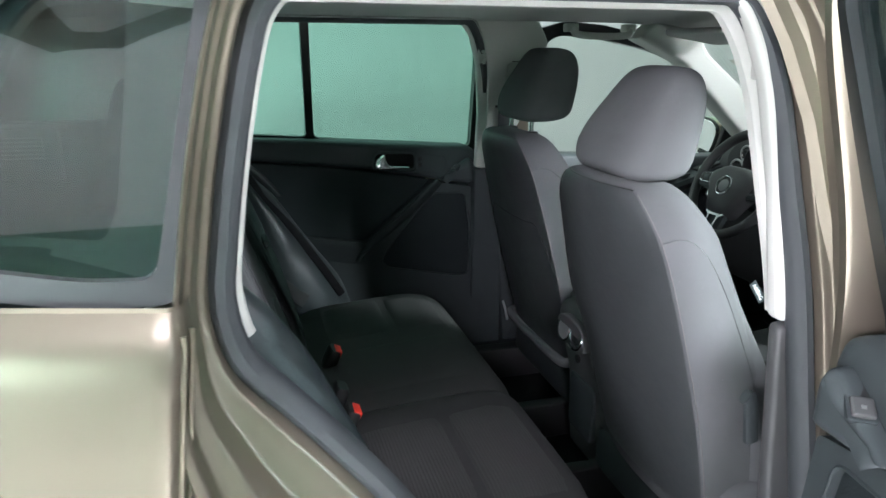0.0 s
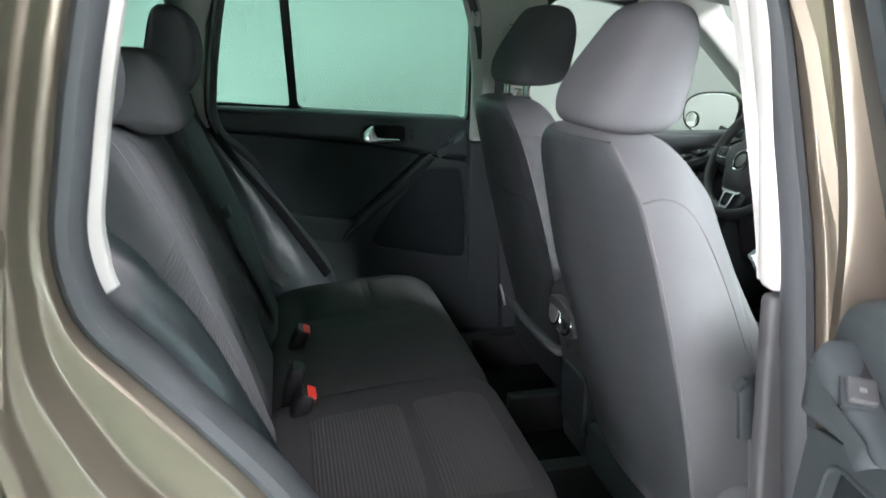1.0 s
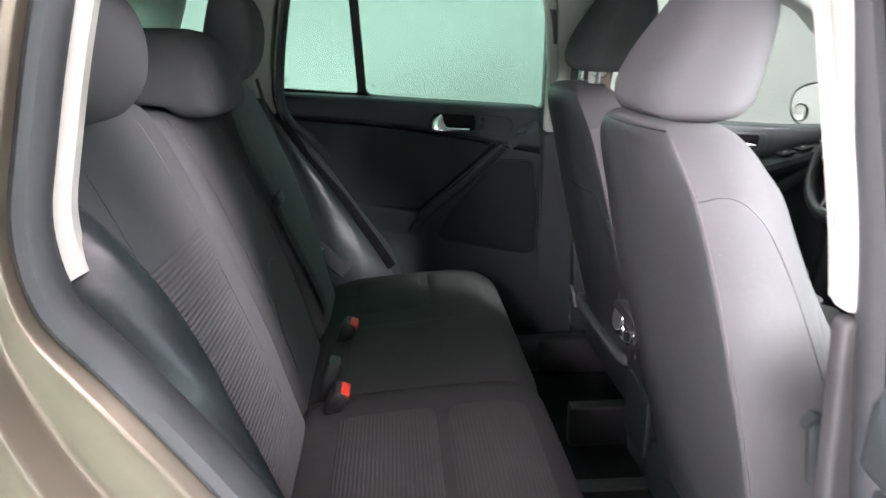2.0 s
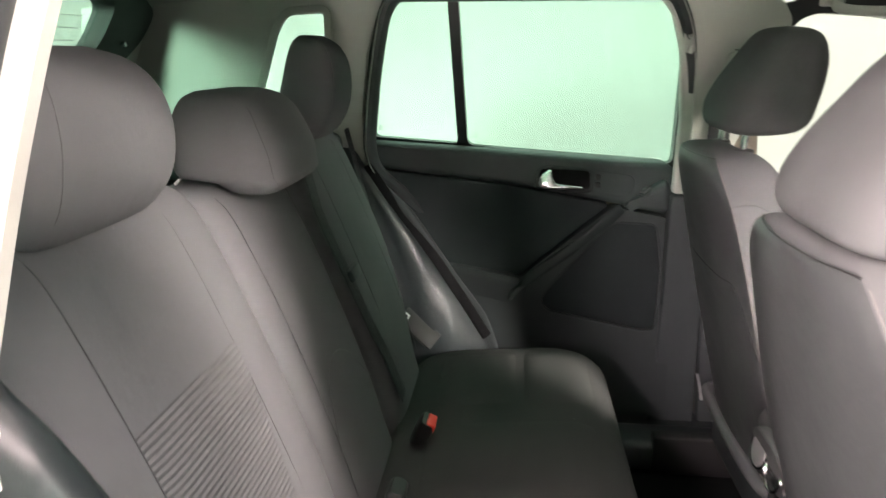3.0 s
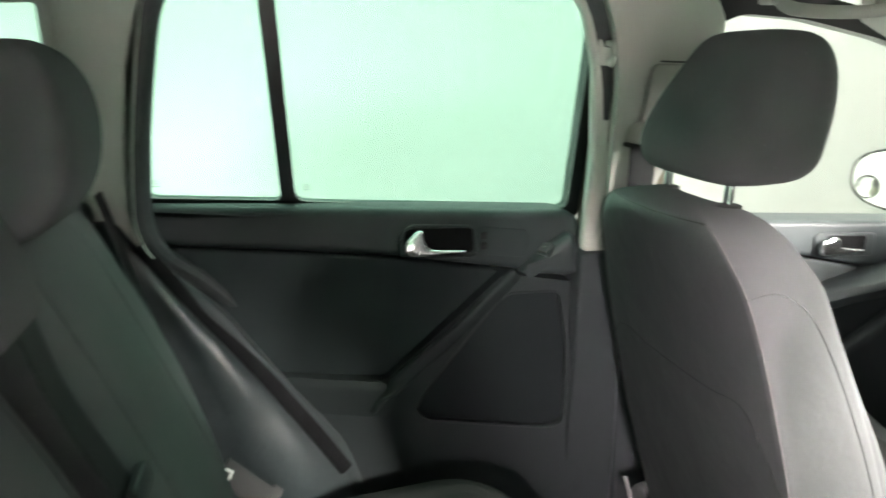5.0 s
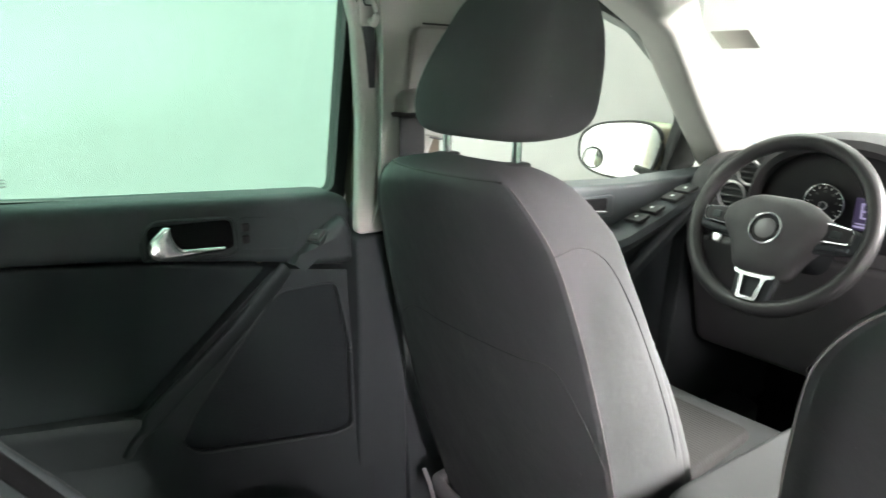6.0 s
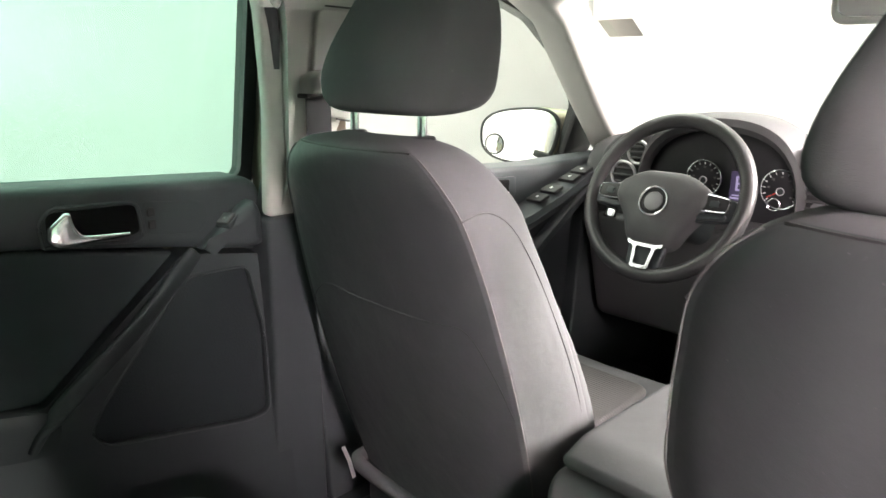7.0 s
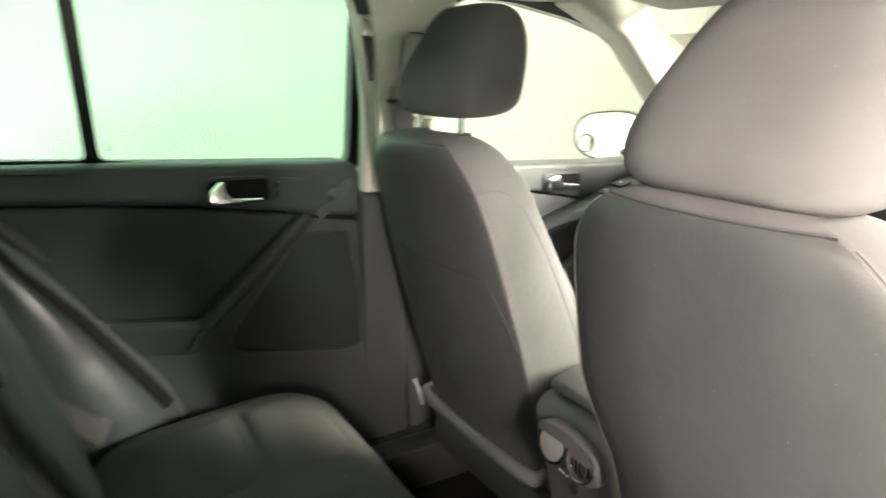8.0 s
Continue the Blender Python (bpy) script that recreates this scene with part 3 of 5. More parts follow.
def rear_door(side):
    s = side
    hinge = (0.055, s * 0.865, 0.9)
    d = thing("rear_door", "closed rear car door with dark trim and green tinted glass" if s > 0 else "open rear car door with dark trim panel", "car door", hinge)
    sk = lambda u, v: s * -0.10 * (v - 1.05)
    rail = soft([(-0.79, 1.18), (-0.55, 1.165), (-0.02, 1.130), (0.006, 1.116), (0.018, 1.08), (0.012, 0.99), (-0.136, 1.021), (-0.354, 1.059), (-0.555, 1.083), (-0.788, 1.106)], 0.012)
    part("top_rail", slab(rail, s * 0.742, s * 0.842, 0.020, 6), PLASTIC, d, "dark grained upper door trim")
    ins = soft([(-0.789, 1.103), (-0.555, 1.080), (-0.354, 1.056), (-0.15, 1.018), (-0.377, 0.82), (-0.58, 0.845), (-0.64, 0.875), (-0.75, 1.03)], 0.012)
    part("cloth_insert", slab(ins, s * 0.752, s * 0.80, 0.006, 3), INSERT, d, "black cloth door insert")
    low = soft([(-0.62, 0.858), (-0.58, 0.842), (-0.377, 0.818), (-0.143, 1.015), (0.010, 0.986), (0.022, 0.86), (0.036, 0.42), (-0.30, 0.42), (-0.40, 0.55), (-0.47, 0.66)], 0.012)
    pocket = soft([(-0.030, 0.972), (-0.008, 0.85), (-0.010, 0.678), (-0.05, 0.674), (-0.30, 0.722), (-0.322, 0.75), (-0.30, 0.79), (-0.16, 0.955), (-0.135, 0.975)], 0.02)
    part("lower_trim", holed(low, [pocket], s * 0.738, s * 0.06), PLASTIC_LOW, d, "dark grained lower door trim", 25)
    part("pocket_lip", bar([(u, s * 0.7385, v) for u, v in [*pocket, pocket[0]]], 0.003, 0.003, 6), PLASTIC_LOW, d)
    part("speaker_panel", slab(pocket, s * 0.750, s * 0.78, 0.004, 2), GRILLE, d, "black perforated speaker panel")
    pull = [(-0.120, 0.741, 1.012), (-0.17, 0.735, 0.968), (-0.24, 0.728, 0.907), (-0.32, 0.727, 0.845), (-0.375, 0.732, 0.795), (-0.40, 0.742, 0.755)]
    part("pull_handle", bar(arc([(x, s * y, z) for x, y, z in pull]), 0.010, 0.020, 16, 2.6, up=(0.65, 0, 0.76), taper=[0.75 + 0.25 * math.sin(math.pi * min(1, i / 20 + 0.2)) for i in range(41)]), PLASTIC_LOW, d, "slanted door pull handle")
    rows = []
    for x, z, w in ((-0.64, 0.862, 0.004), (-0.60, 0.851, 0.018), (-0.52, 0.838, 0.030), (-0.44, 0.826, 0.034), (-0.39, 0.815, 0.030), (-0.36, 0.800, 0.012)):
        rows.append([(x, s * (0.745 - a), z + b) for a, b in ((-0.01, 0.004), (w * 0.45, 0.002), (w * 0.6, -0.006), (w * 0.6, -0.016), (w * 0.5, -0.035), (w * 0.3, -0.065), (0, -0.10), (-0.01, -0.11))])
    part("armrest", loft(rows), PLASTIC_LOW, d, "dark padded door armrest")
    # lever in its recess, whose shade is a flat black patch
    bez = part("handle_bezel", bar([(u, s * 0.741, v) for u, v in soft([(-0.343, 1.062), (-0.345, 1.10), (-0.325, 1.119), (-0.205, 1.111), (-0.200, 1.055), (-0.215, 1.05), (-0.343, 1.062)], 0.014)], 0.003, 0.003, 8), PLASTIC, d)
    part("recess", slab(soft([(-0.338, 1.066), (-0.334, 1.112), (-0.207, 1.108), (-0.205, 1.060)], 0.012), s * 0.7405, s * 0.746, 0.001, 1), CARPET, bez, "flat black patch for the shaded recess behind the lever")
    lever = soft([(-0.340, 1.072), (-0.336, 1.092), (-0.312, 1.112), (-0.303, 1.110), (-0.300, 1.088), (-0.290, 1.074), (-0.222, 1.069), (-0.224, 1.061), (-0.328, 1.060)], 0.007)
    part("lever", slab(lever, s * 0.726, s * 0.740, 0.005, 3), CHROME, bez, "satin chrome door lever")
    part("lock_panel", slab(soft([(-0.196, 1.056), (-0.196, 1.110), (-0.10, 1.098), (-0.09, 1.075), (-0.105, 1.044)], 0.012), s * 0.7410, s * 0.75, 0.001), PLASTIC, d)
    for z in (1.072, 1.092):
        part("lock_button", slab(soft([(-0.192, z - 0.007), (-0.180, z - 0.007), (-0.180, z + 0.007), (-0.192, z + 0.007)], 0.003), s * 0.736, s * 0.745, 0.002), MATT_BLACK, d)
    # window switch on a raised pod whose top slopes up towards the front
    pod = soft([(-0.122, 1.020), (-0.104, 1.032), (-0.040, 1.082), (-0.018, 1.094), (-0.004, 1.070), (-0.002, 1.008), (-0.06, 1.012)], 0.018, 5)
    part("switch_pod", slab(pod, s * 0.708, s * 0.76, 0.020, 6), PLASTIC, d, "raised pod for the window switch")
    m = Matrix(((0.786 * 0.76, -0.334 * 0.95, -0.525, -0.056), (s * 0.321 * 0.76, s * 0.941 * 0.95, s * -0.12, s * 0.731), (0.536 * 0.76, -0.074 * 0.95, 0.84, 1.0665), (0, 0, 0, 1)))
    plate_ = part("switch_plate", moved(slab(soft([(-0.036, -0.017), (0.036, -0.017), (0.036, 0.017), (-0.036, 0.017)], 0.006), -0.006, 0.0022, 0.0015, 2, axis="z"), m), PLASTIC_LOW, d, "dark window switch frame")
    part("switch_well", moved(slab(soft([(0.000, -0.013), (0.031, -0.013), (0.031, 0.013), (0.000, 0.013)], 0.004), 0.0, 0.0027, 0.0005, 1, axis="z"), m), MATT_BLACK, plate_, "black recess of the switch")
    part("switch_key", moved(slab(soft([(-0.031, -0.013), (0.002, -0.013), (0.002, 0.013), (-0.031, 0.013)], 0.004), 0.0, 0.008, 0.003, 3, axis="z"), m), CONSOLE, plate_, "grey window switch")
    part("switch_mark", moved(slab([(-0.019, -0.003), (-0.013, -0.003), (-0.013, 0.003), (-0.019, 0.003)], 0.0075, 0.0084, 0.0002, 1, axis="z"), m), GREY_SILVER, plate_)
    part("edge_strip", bar([(-0.748, s * 0.728, 1.088), (-0.685, s * 0.728, 1.003), (-0.617, s * 0.728, 0.912)], 0.0035, 0.002, 8, 3, up=(0, 1, 0)), PLASTIC_LOW, d, "dark strip along the door's edge")
    # glass and frame
    gs = lambda u, v: s * (0.04 * u - 0.42 * (v - 1.15))
    main = soft([(-0.526, 1.166), (0.014, 1.117), (-0.016, 1.49), (-0.042, 1.530), (-0.541, 1.535)], 0.02)
    fixed = soft([(-0.772, 1.187), (-0.551, 1.169), (-0.566, 1.535), (-0.691, 1.531), (-0.710, 1.514)], 0.014)
    outer = soft([(-0.80, 1.15), (0.04, 1.085), (0.038, 1.25), (0.007, 1.485), (-0.023, 1.567), (-0.70, 1.569), (-0.755, 1.526)], 0.02)
    fr = part("window_frame", holed(outer, [main, fixed], s * 0.808, s * 0.035, gs), BLACK, d, "black door window frame")
    part("main_pane", slab(soft([(-0.535, 1.13), (0.02, 1.08), (-0.004, 1.50), (-0.030, 1.553), (-0.55, 1.553)], 0.02), s * 0.821, s * 0.825, 0.001, 1, skew=gs), PRIVACY if s > 0 else SHADED_PRIVACY, fr, "green tinted door window")
    part("quarter_pane", slab(soft([(-0.785, 1.15), (-0.54, 1.14), (-0.555, 1.553), (-0.70, 1.553), (-0.73, 1.53)], 0.02), s * 0.821, s * 0.825, 0.001, 1, skew=gs), PRIVACY if s > 0 else SHADED_PRIVACY, fr, "green tinted fixed pane")
    for x, z in ((-0.755, 1.205), (-0.505, 1.185)):
        y = s * (0.8195 + 0.04 * x - 0.42 * (z - 1.15))
        for k in range(3):
            part("glass_mark", moved(slab([(-0.006 + 0.001 * k, 0), (0.006 - 0.001 * k, 0), (0.006 - 0.001 * k, 0.0016), (-0.006 + 0.001 * k, 0.0016)], 0, s * 0.0004, 0.0001, 1),
                                   Matrix.Translation((x, y + s * -0.0042 * k * 0.42, z + 0.005 * k))), PLASTIC, fr)
    # outer skin
    rows = []
    for x in [-0.80, -0.7, -0.5, -0.3, -0.1, 0.05]:
        cut = 0.42 if x > -0.35 else 0.42 + (-0.35 - x) * 1.35
        row = []
        for i in range(9):
            z = cut + (1.088 - 0.07 * x - cut) * i / 8
            row.append((x, s * (0.845 + 0.04 * math.sin(min(max((1.19 - z) / 0.45, 0), 1) * math.pi * 0.75)), z))
        rows.append(row)
    part("outer_skin", loft(rows, closed=False), PAINT, d, "champagne painted door skin")
    part("inner_shell", slab(soft([(-0.79, 1.10), (0.03, 1.07), (0.05, 0.42), (-0.32, 0.42), (-0.5, 0.68)], 0.02), s * 0.80, s * 0.84, 0.01), PAINT, d, "painted inner door shell")
    edge = [(0.045, 0.79, 0.42), (0.045, 0.80, 0.8), (0.048, 0.80, 1.08), (0.04, 0.775, 1.25), (0.01, 0.70, 1.47), (-0.03, 0.675, 1.545)]
    part("front_edge", bar(arc([(x, s * y, z) for x, y, z in edge], 5), 0.012, 0.03, 10, 4, up=(0, 1, 0)), PAINT, d, "painted front edge of the door")
    return d


left_rear = rear_door(1)
right_rear = rear_door(-1)
right_rear.rotation_euler = (0, 0, radians(80))
right_rear.location = (0.058, -0.849, 0.9)


def front_door(side):
    s = side
    d = thing("front_door", "closed front car door with dark trim", "car door", (0.6, s * 0.8, 0.8))
    rail = soft([(0.09, 1.092), (0.45, 1.083), (0.80, 1.062), (1.17, 1.06), (1.17, 0.985), (0.9, 0.95), (0.70, 0.965), (0.52, 1.004), (0.09, 1.02)], 0.012)
    part("top_rail", slab(rail, s * 0.745, s * 0.845, 0.012, 4), PLASTIC, d, "dark grained upper door trim")
    low = soft([(0.09, 1.016), (0.52, 1.0), (0.70, 0.962), (0.9, 0.945), (1.17, 0.98), (1.2, 0.40), (0.13, 0.40)], 0.012)
    part("lower_trim", slab(low, s * 0.755, s * 0.81, 0.008), PLASTIC_LOW, d, "dark lower door trim")
    bez = part("handle_bezel", slab(soft([(0.545, 1.0), (0.545, 1.052), (0.70, 1.045), (0.70, 0.992)], 0.014), s * 0.741, s * 0.75, 0.003), PLASTIC, d)
    # no hollow here: black patch in place of the recess's shade
    part("recess", slab(soft([(0.575, 1.006), (0.575, 1.045), (0.675, 1.04), (0.67, 1.0)], 0.01), s * 0.739, s * 0.745, 0.002), CARPET, bez)
    lever = soft([(0.552, 1.012), (0.556, 1.036), (0.585, 1.045), (0.598, 1.04), (0.600, 1.022), (0.66, 1.014), (0.66, 1.004), (0.56, 1.004)], 0.008)
    part("lever", slab(lever, s * 0.724, s * 0.738, 0.005), CHROME, bez, "satin chrome door lever")
    # sloping armrest with window switches
    rows = []
    for x, z, w in ((0.48, 0.90, 0.02), (0.56, 0.93, 0.05), (0.68, 0.962, 0.085), (0.80, 0.995, 0.085), (0.92, 1.03, 0.075), (1.02, 1.048, 0.055), (1.10, 1.056, 0.03)):
        rows.append([(x, s * (0.76 - a), z + b) for a, b in ((0, 0.0), (w * 0.6, 0.004), (w, -0.004), (w + 0.006, -0.02), (w - 0.01, -0.045), (w * 0.5, -0.06), (0, -0.065))])
    part("armrest", loft(rows), PLASTIC, d, "dark sloping door armrest")
    for k, (x, z) in enumerate(((0.745, 0.984), (0.80, 0.999), (0.875, 1.019), (0.925, 1.033))):
        m = Matrix.Translation((x, s * 0.708, z)) @ pose(0, 0, 0, 0, -15.5, 0)
        part("window_switch", moved(slab(soft([(-0.02, -0.024), (0.02, -0.024), (0.02, 0.024), (-0.02, 0.024)], 0.004), 0.0, 0.009, 0.003, 2, axis="z"), m), MATT_BLACK, d, "black window switch")
        part("switch_mark", moved(slab([(-0.004, -0.003), (0.004, -0.003), (0.004, 0.003), (-0.004, 0.003)], 0.008, 0.0096, 0.0002, 1, axis="z"), m), WHITE_P, d)
    pts = [(0.56, 0.70, 0.76), (0.66, 0.685, 0.84), (0.78, 0.68, 0.92), (0.90, 0.69, 0.98), (1.0, 0.71, 1.02)]
    part("pull_handle", bar(arc([(x, s * y, z) for x, y, z in pts]), 0.018, 0.014, 12, 2.6), PLASTIC_LOW, d, "slanted door pull")
    gs = lambda u, v: s * (0.04 * u - 0.42 * (v - 1.15))
    pane = soft([(0.215, 1.085), (0.215, 1.41), (0.232, 1.47), (0.275, 1.487), (0.41, 1.479), (0.60, 1.446), (0.735, 1.412), (0.92, 1.32), (1.075, 1.198), (1.10, 1.04), (0.8, 1.03)], 0.02)
    outer = soft([(0.14, 1.04), (0.15, 1.30), (0.17, 1.50), (0.28, 1.53), (0.42, 1.52), (0.62, 1.485), (0.77, 1.445), (0.95, 1.345), (1.12, 1.205), (1.22, 1.02)], 0.02)
    fr = part("window_frame", holed(outer, [pane], s * 0.810, s * 0.035, gs), BLACK, d, "black door window frame")
    part("pane", slab(offset_path(pane, -0.012), s * 0.822, s * 0.826, 0.001, 1, skew=gs), CLEAR, fr, "clear front door window")
    part("mirror_sail", slab(soft([(1.055, 1.20), (1.10, 1.215), (1.20, 1.07), (1.19, 1.04), (1.06, 1.05)], 0.01), s * 0.79, s * 0.81, 0.004, 2, skew=gs), MATT_BLACK, d, "black triangular mirror mount")
    rows = []
    for x in [0.06, 0.3, 0.55, 0.8, 1.05, 1.25]:
        rows.append([(x, s * (0.845 + 0.04 * math.sin(min(max((1.19 - z) / 0.45, 0), 1) * math.pi * 0.75)), z) for z in (0.42, 0.55, 0.7, 0.85, 0.95, 1.0, 1.03)])
    part("outer_skin", loft(rows, closed=False), PAINT, d, "champagne painted door skin")
    return d


front_door(1)
front_door(-1)


def door_mirror(side):
    s = side
    d = thing("door_mirror", "champagne door mirror with small round blind-spot mirror", "mirror", (1.05, s * 0.95, 1.02))
    n = Vector((-0.94, -0.34 * s, 0.0)).normalized()
    turn = Matrix.Translation((1.045, s * 1.030, 1.096)) @ Matrix.Rotation(math.atan2(n.y, n.x) - math.pi, 4, "Z")
    face = oval(0, 0, 0.118, 0.078, 2.8, 40)
    face = [(u - s * 0.27 * v * max(0, -u * s / 0.118), v * (1.0 - 0.12 * (u * s) / 0.118)) for u, v in face]
    rings = [[(dx, u * f - s * back, v * f) for u, v in face] for dx, f, back in ((-0.004, 1.0, 0), (0.0, 1.07, 0), (0.03, 1.08, 0.016), (0.07, 1.0, 0.042), (0.10, 0.82, 0.055), (0.12, 0.5, 0.06), (0.125, 0.2, 0.06))]
    part("housing", moved(loft(rings), turn), PAINT, d, "champagne painted mirror housing")
    part("rim", moved(bar([(-0.004, u * 1.035, v * 1.035) for u, v in [*face, face[0]]], 0.006, 0.006, 6), turn), MATT_BLACK, d, "black mirror rim")
    g = part("mirror_glass", moved(slab(face, -0.012, -0.006, 0.001, 1, axis="x"), turn), MIRROR, d, "silvered mirror glass")
    part("blind_spot_mirror", moved(loft([[(-0.012 - dx, u * f + s * 0.076, v * f - 0.026) for u, v in oval(0, 0, 0.029, 0.029, 2, 28)] for dx, f in ((0, 1.0), (0.004, 0.97), (0.0065, 0.7), (0.0075, 0.3))]), turn), MIRROR, g, "small round convex mirror")
    part("bubble_rim", moved(bar([(-0.014, s * 0.076 + 0.030 * math.cos(a), -0.026 + 0.030 * math.sin(a)) for a in [2 * math.pi * i / 32 for i in range(33)]], 0.002, 0.0025, 6), turn), MATT_BLACK, g, "thin dark rim of the round mirror")
    part("arm", bar([(1.12, s * 0.86, 1.02), (1.08, s * 0.93, 1.03), (1.07, s * 0.98, 1.05)], 0.022, 0.014, 12, 3), MATT_BLACK, d, "black mirror arm")
    return d


door_mirror(1)

# ---------------------------------------------------------------- front structure
for side in (-1, 1):
    sk = lambda u, v, s=side: s * (-0.42 * (v - 1.3))
    beam = soft([(0.50, 1.478), (0.70, 1.40), (0.918, 1.236), (1.163, 1.06), (1.30, 1.06), (1.282, 1.123), (1.03, 1.28), (0.783, 1.431), (0.72, 1.50), (0.55, 1.53)], 0.015)
    part("front_pillar_trim", slab(beam, side * 0.655, side * 0.75, 0.015, 4, skew=sk), LIGHT_TRIM, car, "light grey windscreen pillar trim")
ws = thing("windscreen", "large clear windscreen above the dashboard", "windscreen", (1.2, 0, 1.2))


def ws_z(x):
    return 1.41 - 0.617 * (x - 0.95)


part("pane", loft([[(x, y, ws_z(x) - 0.06 * (abs(y) / 0.7) ** 2.5 + 0.03) for y in [-0.74 + 0.0925 * i for i in range(17)]] for x in [0.72 + 0.1 * i for i in range(9)]], closed=False), CLEAR, ws, "clear windscreen glass")
part("black_edge", bar([(0.775, y, ws_z(0.775) - 0.012) for y in (-0.62, 0.62)], 0.03, 0.004, 8, 4), BLACK, ws)
stk = thing("windscreen_sticker", "grey paper sticker on the windscreen", "sticker", (0.95, 0.63, 1.39))
part("paper", loft([[(x, y, ws_z(x) - 0.0185 - d) for x, y in ((0.918, 0.578), (0.979, 0.582), (0.979, 0.678), (0.918, 0.674))] for d in (0.0, 0.0008)]), STICKER, stk)

# ---------------------------------------------------------------- dashboard
dash = thing("dashboard", "black soft-touch dashboard with instrument hood", "dashboard", (1.1, 0, 0.9))
DP = soft([(1.46, 1.09), (1.25, 1.115), (1.08, 1.12), (0.99, 1.10), (0.955, 1.04), (0.955, 0.93), (0.99, 0.86), (1.02, 0.72), (1.10, 0.60), (1.46, 0.60)], 0.04)
part("dash_body", slab(DP, -0.73, 0.73, 0.02, 3), DASH, dash, "black soft-touch dash panel")
# instrument hood
rows = []
for x, f, dz in ((1.10, 1.0, -0.012), (1.02, 1.03, 0.008), (0.95, 1.03, 0.010), (0.915, 1.0, 0.006), (0.908, 0.97, -0.004), (0.918, 0.94, -0.012), (0.965, 0.93, -0.016)):
    rows.append([(x, 0.346 + f * 0.192 * math.copysign(abs(math.cos(a)) ** 0.75, math.cos(a)), 1.0 + dz * (math.sin(a) > 0.1) + f * 0.185 * math.sin(a) ** 0.75) for a in (math.pi * i / 24 for i in range(25))])
part("instrument_hood", loft(rows, closed=False), DASH, dash, "arched instrument hood")
cl = part("instrument_panel", slab(soft([(0.13, 0.965), (0.535, 0.965), (0.525, 1.11), (0.44, 1.165), (0.23, 1.165), (0.14, 1.11)], 0.03), 0.942, 0.952, 0.003, 2, axis="x", skew=lambda a, c: 0.05 * (c - 1.05)), DIAL, dash, "black instrument panel")
for yc, zc, r in ((0.376, 1.052, 0.041), (0.203, 1.046, 0.042)):
    part("gauge_ring", moved(ring(r, 0.0022, 48, 8), Matrix.Translation((0.934, yc, zc))), CHROME, cl, "chrome gauge ring")
    part("gauge_face", moved(disc(r - 0.001, 0.004), Matrix.Translation((0.936, yc, zc))), DIAL, cl)
    part("gauge_hub", moved(disc(0.008, 0.006), Matrix.Translation((0.931, yc, zc - 0.004))), PLASTIC, cl)
    part("hub_ring", moved(ring(0.008, 0.001, 24, 6), Matrix.Translation((0.931, yc, zc - 0.004))), SILVER, cl)
    for k in range(13):
        m2 = Matrix.Translation((0.9345, yc, zc)) @ Matrix.Rotation(radians(-40 + 260 * k / 12), 4, "X")
        part("tick", moved(box(0, 0.001, r - 0.009, r - 0.004, -0.0009, 0.0009, 0.0002), m2), WHITE_P, cl)
    for k in range(7):
        a = radians(-35 + 250 * k / 6)
        part("numeral_bar", moved(box(0, 0.001, -0.0028, 0.0028, -0.0022, 0.0022, 0.0002), Matrix.Translation((0.9345, yc + (r - 0.015) * math.cos(a), zc + (r - 0.015) * math.sin(a)))), PIPING, cl)
    part("needle", moved(box(0, 0.0015, 0, r - 0.010, -0.0008, 0.0008, 0.0003), Matrix.Translation((0.932, yc, zc - 0.004)) @ Matrix.Rotation(radians(-28), 4, "X")), RED, cl, "red gauge needle")
    part("small_gauge_ring", moved(ring(0.013, 0.0016, 28, 6), Matrix.Translation((0.933, yc + (0.0 if yc > 0.3 else 0.011), zc - 0.034))), CHROME, cl)
part("display", slab(soft([(0.272, 1.008), (0.315, 1.008), (0.313, 1.074), (0.273, 1.074)], 0.002), 0.936, 0.943, 0.001, 1, axis="x"), SCREEN, cl, "violet lit display")
for a, c, w, hh in ((0.293, 1.0145, 0.019, 0.002), (0.293, 1.021, 0.015, 0.0014), (0.299, 1.048, 0.0022, 0.016), (0.286, 1.041, 0.0022, 0.009), (0.2925, 1.0335, 0.0065, 0.002), (0.2925, 1.0475, 0.0065, 0.002), (0.2925, 1.0625, 0.0065, 0.002)):
    part("display_bar", slab([(a - w, c - hh), (a + w, c - hh), (a + w, c + hh), (a - w, c + hh)], 0.9348, 0.9365, 0.0003, 1, axis="x"), DIGITS, cl)


def air_vent(y, z, r, x=0.945, face=PLASTIC):
    v = part("air_vent", moved(ring(r, 0.004, 32, 8), Matrix.Translation((x, y, z))), SILVER, dash, "round silver-rimmed air vent")
    part("vent_bowl", moved(disc(r - 0.001, 0.01), Matrix.Translation((x + 0.0025, y, z))), MATT_BLACK, v)
    for k in range(-1, 2):
        h = math.sqrt(max(r * r - (k * r * 0.5) ** 2, 0)) * 0.93
        part("slat", moved(box(-0.003, 0.005, -h, h, -0.0025, 0.0025, 0.001), Matrix.Translation((x + 0.001, y, z + k * r * 0.5)) @ pose(0, 0, 0, 0, 25, 0)), DASH, v)


